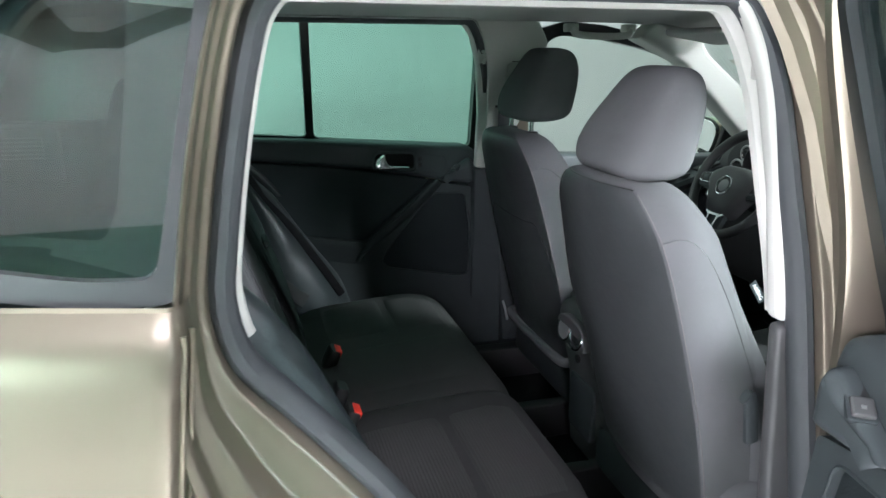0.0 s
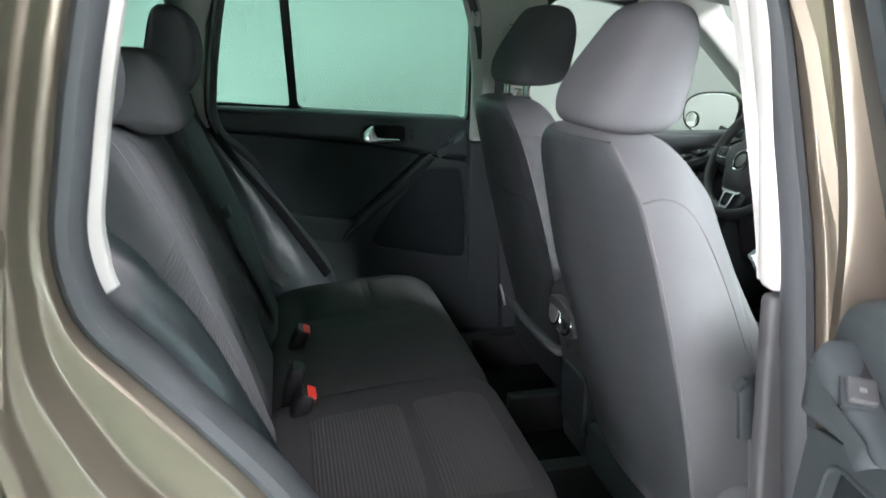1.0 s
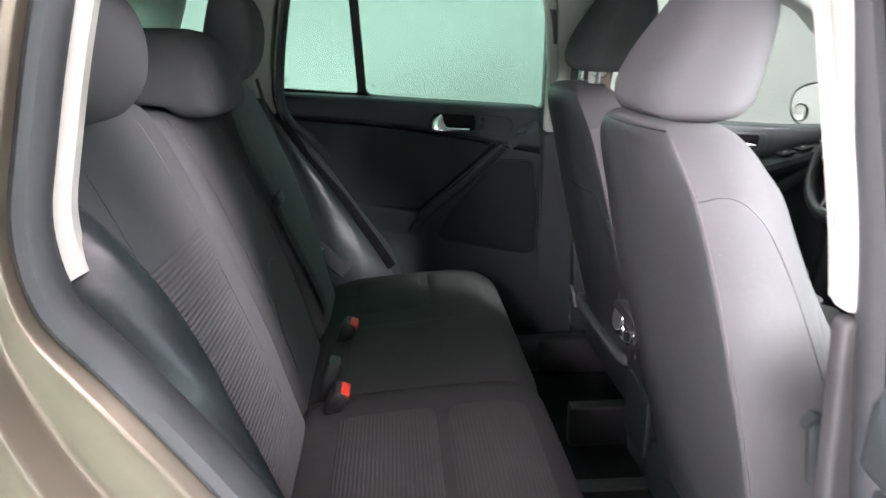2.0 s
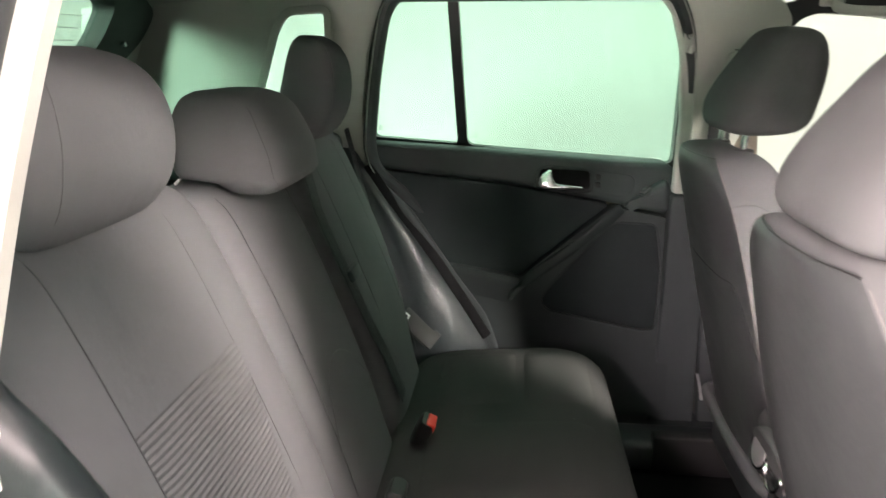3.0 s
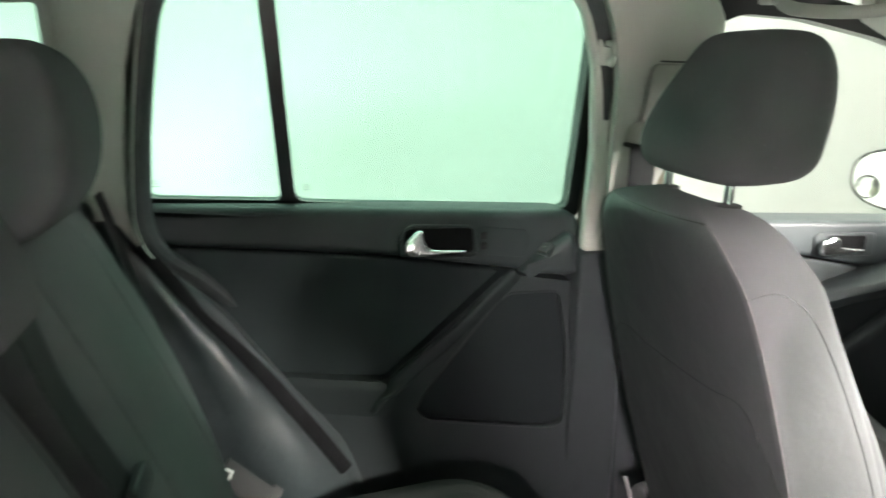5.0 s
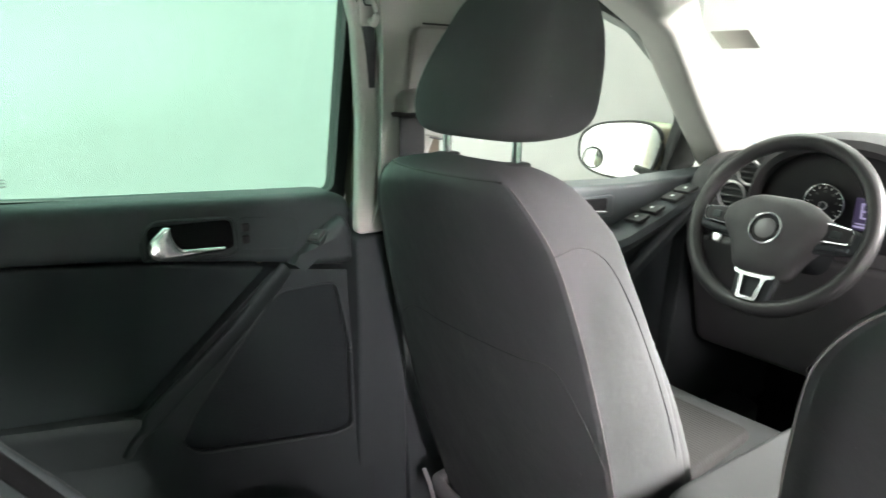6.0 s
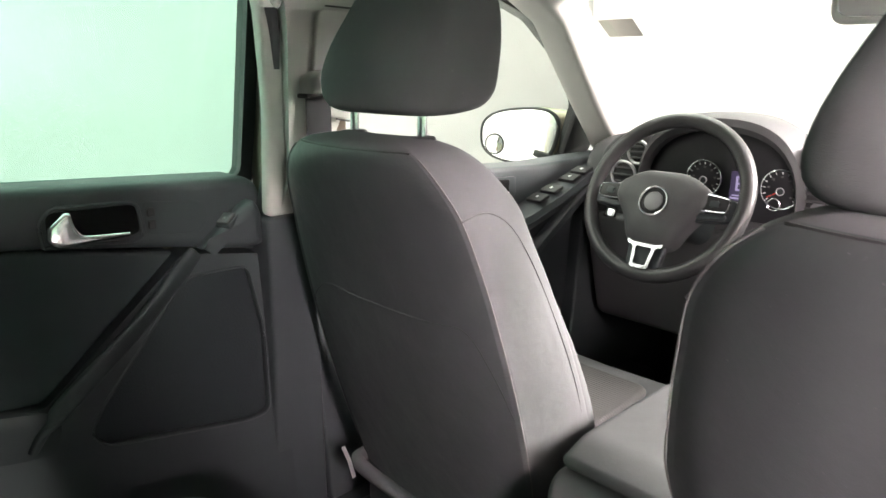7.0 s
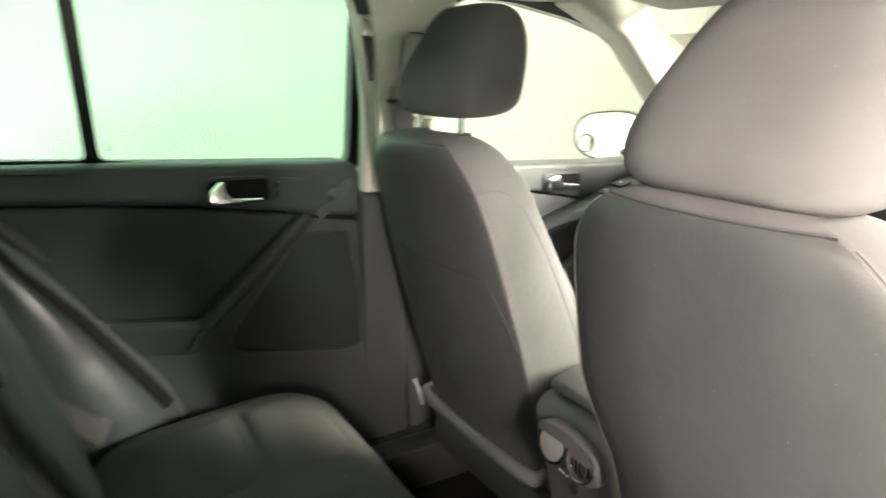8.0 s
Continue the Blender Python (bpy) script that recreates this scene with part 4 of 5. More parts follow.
stack_face = soft([(-0.16, 0.70), (0.12, 0.70), (0.155, 0.93), (0.192, 1.05), (0.18, 1.135), (0.12, 1.155), (-0.12, 1.155), (-0.18, 1.135), (-0.192, 1.05), (-0.165, 0.93)], 0.04)
part("centre_panel", slab(stack_face, 0.938, 0.975, 0.012, 3, axis="x", skew=lambda u, v: -0.08 * max(0, 1.0 - v)), GREY_SILVER, dash, "silver-grey centre console panel")
air_vent(0.125, 1.096, 0.034, 0.934)
air_vent(0.138, 1.029, 0.032, 0.934)
part("radio", slab(soft([(-0.10, 0.93), (0.085, 0.93), (0.085, 1.06), (-0.10, 1.06)], 0.008), 0.926, 0.945, 0.003, 2, axis="x"), MATT_BLACK, dash, "black radio panel")
part("knob", moved(disc(0.018, 0.02), Matrix.Translation((0.915, 0.105, 0.965))), CHROME, dash, "round chrome knob")
air_vent(0.592, 1.036, 0.034, 0.94)
air_vent(0.556, 1.095, 0.028, 0.945)
part("vent_pod", slab(soft([(0.52, 0.97), (0.66, 0.97), (0.68, 1.08), (0.62, 1.14), (0.53, 1.145)], 0.03), 0.953, 1.0, 0.015, 3, axis="x"), DASH, dash, "dark vent housing")
part("knee_panel", slab(soft([(0.12, 0.62), (0.70, 0.62), (0.70, 0.93), (0.14, 0.93)], 0.03), 0.93, 0.99, 0.015, 3, axis="x", skew=lambda u, v: 0.25 * (0.93 - v)), CONSOLE, dash, "dark knee panel under the wheel")
card = thing("blue_card", "small blue card on the dashboard by the windscreen", "card", (1.17, 0.52, 1.12))
part("card", moved(slab([(-0.03, -0.02), (0.03, -0.02), (0.03, 0.02), (-0.03, 0.02)], 0, 0.001, 0.0002, 1, axis="z"), Matrix.Translation((1.17, 0.655, 1.128)) @ pose(0, 0, 0, 0, 20, 0)), BLUE, card)

# ---------------------------------------------------------------- steering wheel
wheel = thing("steering_wheel", "black leather three-spoke steering wheel with chrome details", "steering wheel", (0.771, 0.382, 1.03))
WM = Matrix.Translation((0.771, 0.382, 1.03)) @ Matrix.Rotation(radians(27), 4, "Y")
HUB = WM @ Matrix.Translation((0, 0, -0.016))
rim = ring(0.1765, 0.0165, 72, 14)
part("rim", moved(rim, WM), LEATHER, wheel, "black leather wheel rim")
pad = soft([(-0.072, -0.040), (-0.048, -0.098), (0.048, -0.098), (0.072, -0.040), (0.108, 0.004), (0.104, 0.036), (0.052, 0.068), (-0.052, 0.068), (-0.104, 0.036), (-0.108, 0.004)], 0.026, 5)
rings = [[(x, u * f, v * f) for u, v in pad] for x, f in ((0.03, 1.0), (0.0, 1.03), (-0.015, 1.0), (-0.026, 0.9), (-0.033, 0.7), (-0.036, 0.4))]
part("airbag_pad", moved(loft(rings), HUB), CONSOLE, wheel, "dark grained airbag pad")
badge = part("badge", moved(ring(0.031, 0.0028, 36, 8), HUB @ Matrix.Translation((-0.038, 0, -0.006))), CHROME, wheel, "round chrome badge ring")
part("badge_disc", moved(disc(0.032, 0.004), HUB @ Matrix.Translation((-0.037, 0, -0.006))), MATT_BLACK, badge)
part("badge_plate", moved(disc(0.021, 0.004), HUB @ Matrix.Translation((-0.0395, 0, -0.006))), GREY_SILVER, badge, "plain grey badge plate")
for sgn in (-1, 1):
    spoke = soft([(sgn * 0.07, -0.03), (sgn * 0.165, -0.018), (sgn * 0.165, 0.025), (sgn * 0.07, 0.045)], 0.01)
    part("spoke", moved(slab(spoke, -0.006, 0.014, 0.006, 3, axis="x"), HUB), PLASTIC, wheel, "dark side spoke")
    keys = soft([(sgn * 0.092, -0.006), (sgn * 0.15, -0.004), (sgn * 0.152, 0.024), (sgn * 0.10, 0.03)], 0.008)
    k = part("button_pad", moved(slab(keys, -0.017, -0.004, 0.004, 3, axis="x"), HUB), MATT_BLACK, wheel, "black spoke buttons")
    part("button_trim", moved(bar([(-0.0165, u, v) for u, v in [*keys, keys[0]]], 0.0014, 0.0014, 6), HUB), CHROME, k)
    part("button", moved(slab(soft([(sgn * 0.112, 0.003), (sgn * 0.132, 0.003), (sgn * 0.132, 0.018), (sgn * 0.112, 0.018)], 0.004), -0.02, -0.01, 0.002, 2, axis="x"), HUB), PLASTIC, k)
    low_keys = soft([(sgn * 0.09, -0.024), (sgn * 0.148, -0.018), (sgn * 0.15, -0.008), (sgn * 0.09, -0.010)], 0.004)
    part("lower_button", moved(slab(low_keys, -0.014, -0.004, 0.003, 2, axis="x"), HUB), PLASTIC, k)
foot = soft([(-0.045, -0.08), (0.045, -0.08), (0.036, -0.165), (-0.036, -0.165)], 0.012)
part("lower_spoke", moved(slab(foot, -0.010, 0.010, 0.006, 3, axis="x"), HUB), PLASTIC, wheel, "dark lower spoke")
u_out = soft([(-0.043, -0.090), (0.043, -0.090), (0.041, -0.099), (0.026, -0.103), (0.021, -0.150), (-0.021, -0.150), (-0.026, -0.103), (-0.041, -0.099)], 0.006)
u_in = soft([(-0.019, -0.103), (0.019, -0.103), (0.014, -0.143), (-0.014, -0.143)], 0.004)
plate = holed(u_out, [u_in], -0.018, 0.010)
part("chrome_trim", moved(plate, HUB @ Matrix.Rotation(radians(-90), 4, "Z") @ Matrix.Scale(-1, 4, (1, 0, 0))), CHROME, wheel, "chrome trim on the lower spoke")
part("column", moved(bar([(0.0, 0, 0), (0.18, 0, -0.005)], 0.045, 0.05, 20, 3), WM), PLASTIC_LOW, wheel, "dark steering column shroud")
for sgn, ln in ((1, 0.19), (-1, 0.16)):
    part("stalk", moved(bar([(0.05, sgn * 0.04, 0.01), (0.045, sgn * 0.1, 0.0), (0.04, sgn * ln, -0.02)], 0.008, 0.008, 10, 2, taper=[0.8, 0.9, 1.2]), WM), PLASTIC_LOW, wheel, "column stalk")
part("paddle", moved(box(0.018, 0.026, 0.115, 0.145, -0.06, -0.02, 0.004), WM), CHROME, wheel, "small chrome lever behind the spoke")

# ---------------------------------------------------------------- mirror, visors and grab handles
rvm = thing("rear_view_mirror", "interior rear-view mirror with pale frame", "mirror", (0.70, -0.02, 1.40))
RM = Matrix.Translation((0.70, -0.06, 1.405)) @ pose(0, 0, 0, 0, 8, 14)
part("housing", moved(slab(soft([(-0.125, -0.035), (0.125, -0.035), (0.125, 0.035), (-0.125, 0.035)], 0.025, 6), 0.0, 0.035, 0.012, 3, axis="x"), RM), LIGHT_TRIM, rvm, "pale mirror housing")
part("mirror_glass", moved(slab(soft([(-0.115, -0.027), (0.115, -0.027), (0.115, 0.027), (-0.115, 0.027)], 0.02, 6), -0.002, 0.004, 0.001, 1, axis="x"), RM), MIRROR, rvm)
part("stem", bar([(0.72, -0.06, 1.42), (0.76, -0.04, 1.46), (0.80, -0.03, 1.50)], 0.012, 0.012, 10), PLASTIC, rvm)


def grab_handle(x, side):
    g = thing("grab_handle", "light grey folding grab handle on the headliner", "grab handle", (x, side * 0.56, 1.51))
    pts = [(x - 0.10, side * 0.575, 1.505), (x - 0.085, side * 0.555, 1.487), (x, side * 0.55, 1.482), (x + 0.085, side * 0.555, 1.487), (x + 0.10, side * 0.575, 1.505)]
    part("grip", bar(arc(pts), 0.008, 0.011, 10, 2.5), LIGHT_TRIM, g)
    for dx in (-0.1, 0.1):
        part("mount", slab(soft([(x + dx - 0.02, 1.495), (x + dx + 0.02, 1.495), (x + dx + 0.02, 1.52), (x + dx - 0.02, 1.52)], 0.006), side * 0.565, side * 0.60, 0.005), LIGHT_TRIM, g)


grab_handle(0.36, 1)
for y in (0.33, -0.33):
    v = thing("sun_visor", "light grey folded sun visor above the windscreen", "sun visor", (0.66, y, 1.50))
    part("panel", slab(soft([(0.55, y - 0.20), (0.74, y - 0.19), (0.74, y + 0.19), (0.55, y + 0.20)], 0.03), 1.488, 1.506, 0.007, 3, axis="z", skew=lambda a, b: -0.16 * (a - 0.55)), HEADLINER, v)
for side in (-1, 1):
    h = thing("coat_hook", "light plastic coat hook on the door pillar", "coat hook", (-0.015, side * 0.63, 1.43))
    part("base", slab(soft([(-0.030, 1.40), (-0.006, 1.40), (-0.008, 1.445), (-0.032, 1.445)], 0.006), side * 0.612, side * 0.64, 0.004), LIGHT_TRIM, h)
    part("hook", bar(arc([(-0.018, side * 0.612, 1.435), (-0.018, side * 0.592, 1.432), (-0.018, side * 0.586, 1.415), (-0.018, side * 0.594, 1.402), (-0.018, side * 0.603, 1.408)]), 0.005, 0.005, 8), LIGHT_TRIM, h)

# ---------------------------------------------------------------- seats


def edge_seam(secs, angle, power, yc, dx=0.0, z0=0.0, f=1.0):
    """A seam up a stacked shape, at an angle round it from straight ahead. secs: z, rear x, depth, half width."""
    c, s = math.cos(radians(angle)), math.sin(radians(angle))
    u, v = math.copysign(abs(c) ** (2 / power), c), math.copysign(abs(s) ** (2 / power), s)
    return seam([(xr + dx + d / 2 * (1 + u), yc + hw * v, z0 + dz * f) for dz, xr, d, hw in secs], 0.0007)


def headrest(parent, x, yc, z, raised, f=1.0, mat_=CLOTH, ahead=0.0):
    secs = [(-0.006, -0.012, 0.07, 0.10), (0.002, -0.028, 0.115, 0.122), (0.02, -0.036, 0.14, 0.133), (0.05, -0.034, 0.145, 0.136), (0.09, -0.016, 0.137, 0.131), (0.13, 0.010, 0.118, 0.121),
            (0.16, 0.030, 0.096, 0.110), (0.178, 0.044, 0.074, 0.098), (0.188, 0.056, 0.048, 0.080), (0.192, 0.066, 0.02, 0.05)]
    lean = 0.0 if raised > 0.02 else 0.016
    secs = [(dz, xr, d * (1.16 if raised > 0.02 else 1.0), hw) for dz, xr, d, hw in secs]
    hr = part("headrest", stack([(z + dz * f, x + ahead + xr, d, yc - lean * max(0, dz - 0.02) / 0.17, hw - lean * max(0, dz - 0.02) / 0.17) for dz, xr, d, hw in fine([Vector(s) for s in secs], 3)], 3.5, 64), mat_, parent, "padded cloth headrest", 75)
    for sgn in (-1, 1):
        post = part("post", bar([(x + 0.034, yc + sgn * 0.076, z - 0.10), (x + 0.040, yc + sgn * 0.076, z + 0.05)], 0.0065, 0.0065, 14), CHROME, hr, "chrome headrest post")
        part("collar", slab(oval(x + 0.034, yc + sgn * 0.076, 0.022, 0.017, 2.5, 20), z - raised - 0.012, z - raised + 0.006, 0.004, 2, axis="z"), MATT_BLACK, post, "black post collar")
    part("seam", edge_seam(secs[1:-1], -48, 3.5, yc, x + ahead, z, f), VINYL, hr)
    return hr


SIDE = ((0.20, 0.972), (0.35, 0.992), (0.50, 1.0), (0.68, 0.995), (0.86, 0.97), (0.97, 0.91), (1.03, 0.80), (1.02, 0.62), (0.97, 0.30))


def side_w(f):
    """The half width of a front backrest, as a share, at a share of its depth."""
    for (a, p), (b, q) in zip(SIDE, SIDE[1:]):
        if f <= b:
            return p + (q - p) * max(f - a, 0) / max(b - a, 1e-6)
    return SIDE[-1][1]


def seat_ring(z, xr, d, yc, hw):
    """A level cut through a front backrest: a bowed rear face, a crease at each rear corner and full sides."""
    bow = min(0.024, 0.2 * d)
    half = [(bow * (j / 10) ** 2.4, 0.955 * j / 10) for j in range(11)]
    half += [(bow + 0.0015, 0.9605), (bow + 0.005, 0.965)]
    half += [(max(f * d, bow + 0.008), w) for f, w in SIDE]
    ring_ = [(xr + a, yc + hw * w, z) for a, w in half]
    return ring_ + [(xr + a, yc - hw * w, z) for a, w in half[:0:-1]]


def front_seat(x, yc, hr_z, raised, label):
    st = thing("bucket_seat", label, "car seat", (x + 0.2, yc, 0.33))
    secs = [(0.535, 0.125, 0.10, 0.19), (0.545, 0.113, 0.15, 0.214), (0.62, 0.095, 0.18, 0.232), (0.75, 0.0625, 0.19, 0.246), (0.88, 0.03, 0.178, 0.245), (1.0, 0.0, 0.160, 0.234), (1.08, -0.020, 0.148, 0.220),
            (1.13, -0.034, 0.145, 0.207), (1.16, -0.043, 0.138, 0.190), (1.185, -0.049, 0.130, 0.168), (1.202, -0.050, 0.118, 0.145), (1.213, -0.044, 0.098, 0.120), (1.219, -0.032, 0.07, 0.095), (1.222, -0.015, 0.035, 0.07)]
    slim = 0.0 if raised > 0.02 else 0.021

    def cy(z):
        w = min(max((0.94 - z) / 0.14, 0), 1)
        return yc - slim * w * w * (3 - 2 * w)

    fsecs = [(z, xr, d, hw - (yc - cy(z))) for z, xr, d, hw in fine([Vector(s) for s in secs], 4)]
    back = part("backrest", loft([seat_ring(z, x + xr, d, cy(z), hw) for z, xr, d, hw in fsecs]), CLOTH, st, "dark cloth seat backrest", 75)

    def rear_x(xr, d, w):
        return x + xr + min(0.024, 0.2 * d) * (abs(w) / 0.955) ** 2.4

    # rear cover, laid on the shell, with piping along its edges
    rows = []
    for z, xr, d, hw in fsecs[6:-9]:
        rows.append([(rear_x(xr, d, 0.945 * (j / 12 - 1)) - 0.0022 + 0.0032 * (abs(j / 12 - 1) > 0.99), cy(z) + 0.945 * hw * (j / 12 - 1), z) for j in range(25)])
    panel = part("rear_panel", loft(rows, closed=False), VINYL, back, "smooth black rear cover", 75)
    top = next(e for e in fsecs if e[0] > 1.2065)
    part("top_seam", seam([(x + top[1] + min(0.024, 0.2 * top[2]) * (abs(w) / 0.955) ** 2.4 - 0.001, cy(top[0]) + w * top[3], top[0]) for w in (-0.94, -0.8, -0.6, -0.3, 0, 0.3, 0.6, 0.8, 0.94)], 0.0016), MATT_BLACK, back)
    if raised > 0.02:
        # thin black curved line across the lower part of the cover
        line = []
        for w, zz in ((-0.93, 0.86), (-0.86, 0.92), (-0.74, 0.962), (-0.50, 0.985), (-0.2, 0.985), (0.2, 0.98), (0.55, 0.97), (0.80, 0.945), (0.93, 0.90)):
            q = min(fsecs, key=lambda e: abs(e[0] - zz))
            line.append((rear_x(q[1], q[2], w) - 0.0022, cy(q[0]) + w * q[3], q[0]))
        part("cover_line", seam(line, 0.0007), MATT_BLACK, panel)
    for sgn in (-1, 1):
        part("piping", seam([(rear_x(xr, d, 0.957) - 0.0004, cy(z) + sgn * hw * 0.960, z) for z, xr, d, hw in fsecs[8:-12:2]], 0.0011), PIPING, back, "thin grey piping")
        line = []
        for w, zz in ((0.16, 1.131), (0.42, 1.137), (0.60, 1.124), (0.70, 1.095), (0.76, 1.04), (0.79, 0.95), (0.80, 0.85), (0.80, 0.72)):
            a, b = [next((e0, e1) for e0, e1 in zip(fsecs, fsecs[1:]) if e0[0] <= zz <= e1[0])][0]
            t = (zz - a[0]) / (b[0] - a[0])
            xr, d, hw = (a[k] + (b[k] - a[k]) * t for k in (1, 2, 3))
            line.append((x + xr + d * w, cy(zz) + sgn * hw * side_w(w), zz))
        part("side_seam", seam(line, 0.0011), VINYL, back)
        bol = [(z, x + xr + d * 0.55, d * p, cy(z) + sgn * hw * 0.77, hw * 0.17) for (z, xr, d, hw), p in zip(secs[2:8], (0.58, 0.58, 0.55, 0.49, 0.45, 0.42))]
        bol = [(bol[0][0] - 0.02, bol[0][1] + 0.02, 0.06, bol[0][3], 0.02), *bol, (bol[-1][0] + 0.02, bol[-1][1] + 0.01, 0.05, bol[-1][3] - sgn * 0.01, 0.018)]
        part("side_bolster", stack(fine([Vector(q) for q in bol], 3), 2.6, 28), CLOTH, back, "raised cloth side bolster", 75)
    cush = [(yy, f) for yy, f in ((-0.25, 0.80), (-0.243, 0.92), (-0.225, 1.0), (-0.17, 1.0), (0.0, 0.985), (0.17, 1.0), (0.225, 1.0), (0.243, 0.92), (0.25, 0.80))]
    prof2 = soft([(x + 0.13, 0.66), (x + 0.35, 0.655), (x + 0.58, 0.69), (x + 0.65, 0.67), (x + 0.65, 0.58), (x + 0.60, 0.52), (x + 0.15, 0.50)], 0.05)
    cx, cz = x + 0.4, 0.60
    part("cushion", loft([[(cx + (u - cx) * f, yc + yy, cz + (v - cz) * (f + (0.18 if abs(yy) > 0.2 else 0) * (v > cz))) for u, v in prof2] for yy, f in cush]), CLOTH, st, "dark cloth seat cushion")
    part("cushion_insert", slab(soft([(x + 0.20, yc - 0.15), (x + 0.56, yc - 0.15), (x + 0.56, yc + 0.15), (x + 0.20, yc + 0.15)], 0.03), 0.64, 0.676, 0.012, 3, axis="z", skew=lambda u, v: 0.06 * (u - x - 0.2)), RIB_X, st, "ribbed cloth seat insert")
    part("base", slab(soft([(x + 0.13, yc - 0.22), (x + 0.60, yc - 0.22), (x + 0.60, yc + 0.22), (x + 0.13, yc + 0.22)], 0.02), 0.42, 0.53, 0.02, 3, axis="z"), PLASTIC_LOW, st, "dark plastic seat base")
    for sgn in (-1, 1):
        part("rail", box(x - 0.02, x + 0.60, yc + sgn * 0.20 - 0.02, yc + sgn * 0.20 + 0.02, 0.33, 0.44, 0.006), MATT_BLACK, st, "black metal seat rail")
    # lower bar across the back
    if raised > 0.02:
        part("rear_bar", bar(arc([(x + 0.135, yc - 0.222, 0.572), (x + 0.105, yc - 0.20, 0.566), (x + 0.100, yc, 0.565), (x + 0.105, yc + 0.20, 0.566), (x + 0.135, yc + 0.222, 0.572)]), 0.013, 0.014, 12, 2.2), CLOTH, st, "padded roll along the backrest's lower edge")
    for sgn in (1,) if raised > 0.02 else ():
        part("tilt_bracket", bar([(x + 0.098, yc + sgn * 0.214, 0.535), (x + 0.090, yc + sgn * 0.216, 0.575), (x + 0.082, yc + sgn * 0.222, 0.605)], 0.0015, 0.004, 8, 3), SILVER, st, "bare metal bracket")
    headrest(st, x, yc, hr_z, raised, ahead=0.026 if raised > 0.02 else 0.0)
    return st


driver = front_seat(0.0, 0.412, 1.255, 0.040, "dark cloth driver's seat with raised headrest")
passenger = front_seat(-0.068, -0.312, 1.222, 0.004, "dark cloth front passenger seat with lowered headrest")
part("recliner_lever", bar(arc([(0.075, -0.60, 0.79), (0.066, -0.603, 0.84), (0.058, -0.605, 0.876), (0.045, -0.606, 0.882)], 6), 0.008, 0.013, 10, 3, up=(1, 0, 0)), PLASTIC, passenger, "grey backrest release lever")
tag = part("airbag_label", slab([(0.098, 1.047), (0.1245, 1.009), (0.136, 1.0175), (0.1095, 1.0555)], -0.519, -0.5205, 0.0004, 1), INSERT, passenger, "black airbag label with white letters")
text = bpy.data.curves.new("airbag_text", "FONT")
text.body, text.size, text.align_x, text.align_y, text.extrude = "AIRBAG", 0.0105, "CENTER", "CENTER", 0.0002
tob = new("airbag_text", text)
tob.matrix_world = Matrix.Translation((0.117, -0.5208, 1.032)) @ pose(0, 0, 0, 90, 0, 0) @ pose(0, 0, 0, 0, 0, -55)
bpy.context.view_layer.update()
dg = bpy.context.evaluated_depsgraph_get()
tme = bpy.data.meshes.new_from_object(tob.evaluated_get(dg))
tm = tob.matrix_world.copy()
bpy.data.objects.remove(tob)
tme.transform(tm)
tme.materials.clear()
tme.materials.append(WHITE_P)
tx = new("letters", tme)
tx.parent = tag

# rear bench
bench = thing("rear_bench", "dark cloth rear bench with ribbed inserts", "car seat", (-0.4, 0.0, 0.33))


def back_x(z):
    return -0.70 - 0.35 * (z - 0.9)


def rear_back(y0, y1, top, name_label, taper=0.0, back=0.0):
    """taper: how far the outer lower corner draws in."""
    secs = []
    for z, f, dep, g in ((0.62, 0.96, 0.13, 0.0), (0.70, 0.975, 0.15, 0.004), (0.82, 0.99, 0.16, 0.012), (0.95, 0.995, 0.16, 0.010), (1.05, 0.985, 0.155, 0.006), (top - 0.10, 0.965, 0.145, 0.0),
                         (top - 0.055, 0.94, 0.135, -0.005), (top - 0.025, 0.90, 0.12, -0.012), (top - 0.008, 0.84, 0.095, -0.025), (top, 0.74, 0.05, -0.048)):
        lo, hi = y0, y1
        cut = taper * min(max((0.92 - z) / 0.20, 0), 1.2)
        if y1 > 0.3:
            hi -= cut
        elif y0 < -0.3:
            lo += cut
        secs.append((z, back_x(z) + g - dep - back, dep, (lo + hi) / 2, (hi - lo) / 2 * f))
    return part("backrest", stack(fine([Vector(s) for s in secs], 3), 5.0, 84), CLOTH, bench, name_label, 75)


def back_patch(parent, name, y0, y1, z0, z1, material, proud, label, nv=12, nu=12):
    """A sewn panel that follows the backrest's front."""
    rows = []
    for i in range(nv + 1):
        z = z0 + (z1 - z0) * i / nv
        row = []
        for j in range(nu + 1):
            y = y0 + (y1 - y0) * j / nu
            u, v = abs(2 * j / nu - 1), abs(2 * i / nv - 1)
            puff = proud * (1 - u ** 6) * (1 - v ** 6)
            row.append((back_x(z) + 0.0085 + puff - 0.006 * (z > 1.0) * (z - 1.0) * 5, y, z))
        rows.append(row)
    return part(name, loft(rows, closed=False), material, parent, label)


rb = rear_back(-0.60, -0.148, 1.238, "dark cloth backrest")
cb = rear_back(-0.143, 0.198, 1.205, "narrow dark cloth middle backrest", 0.0, 0.012)
lb = rear_back(0.203, 0.615, 1.238, "dark cloth backrest", 0.085)
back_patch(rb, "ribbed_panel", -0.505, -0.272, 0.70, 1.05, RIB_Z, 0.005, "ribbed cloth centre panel")


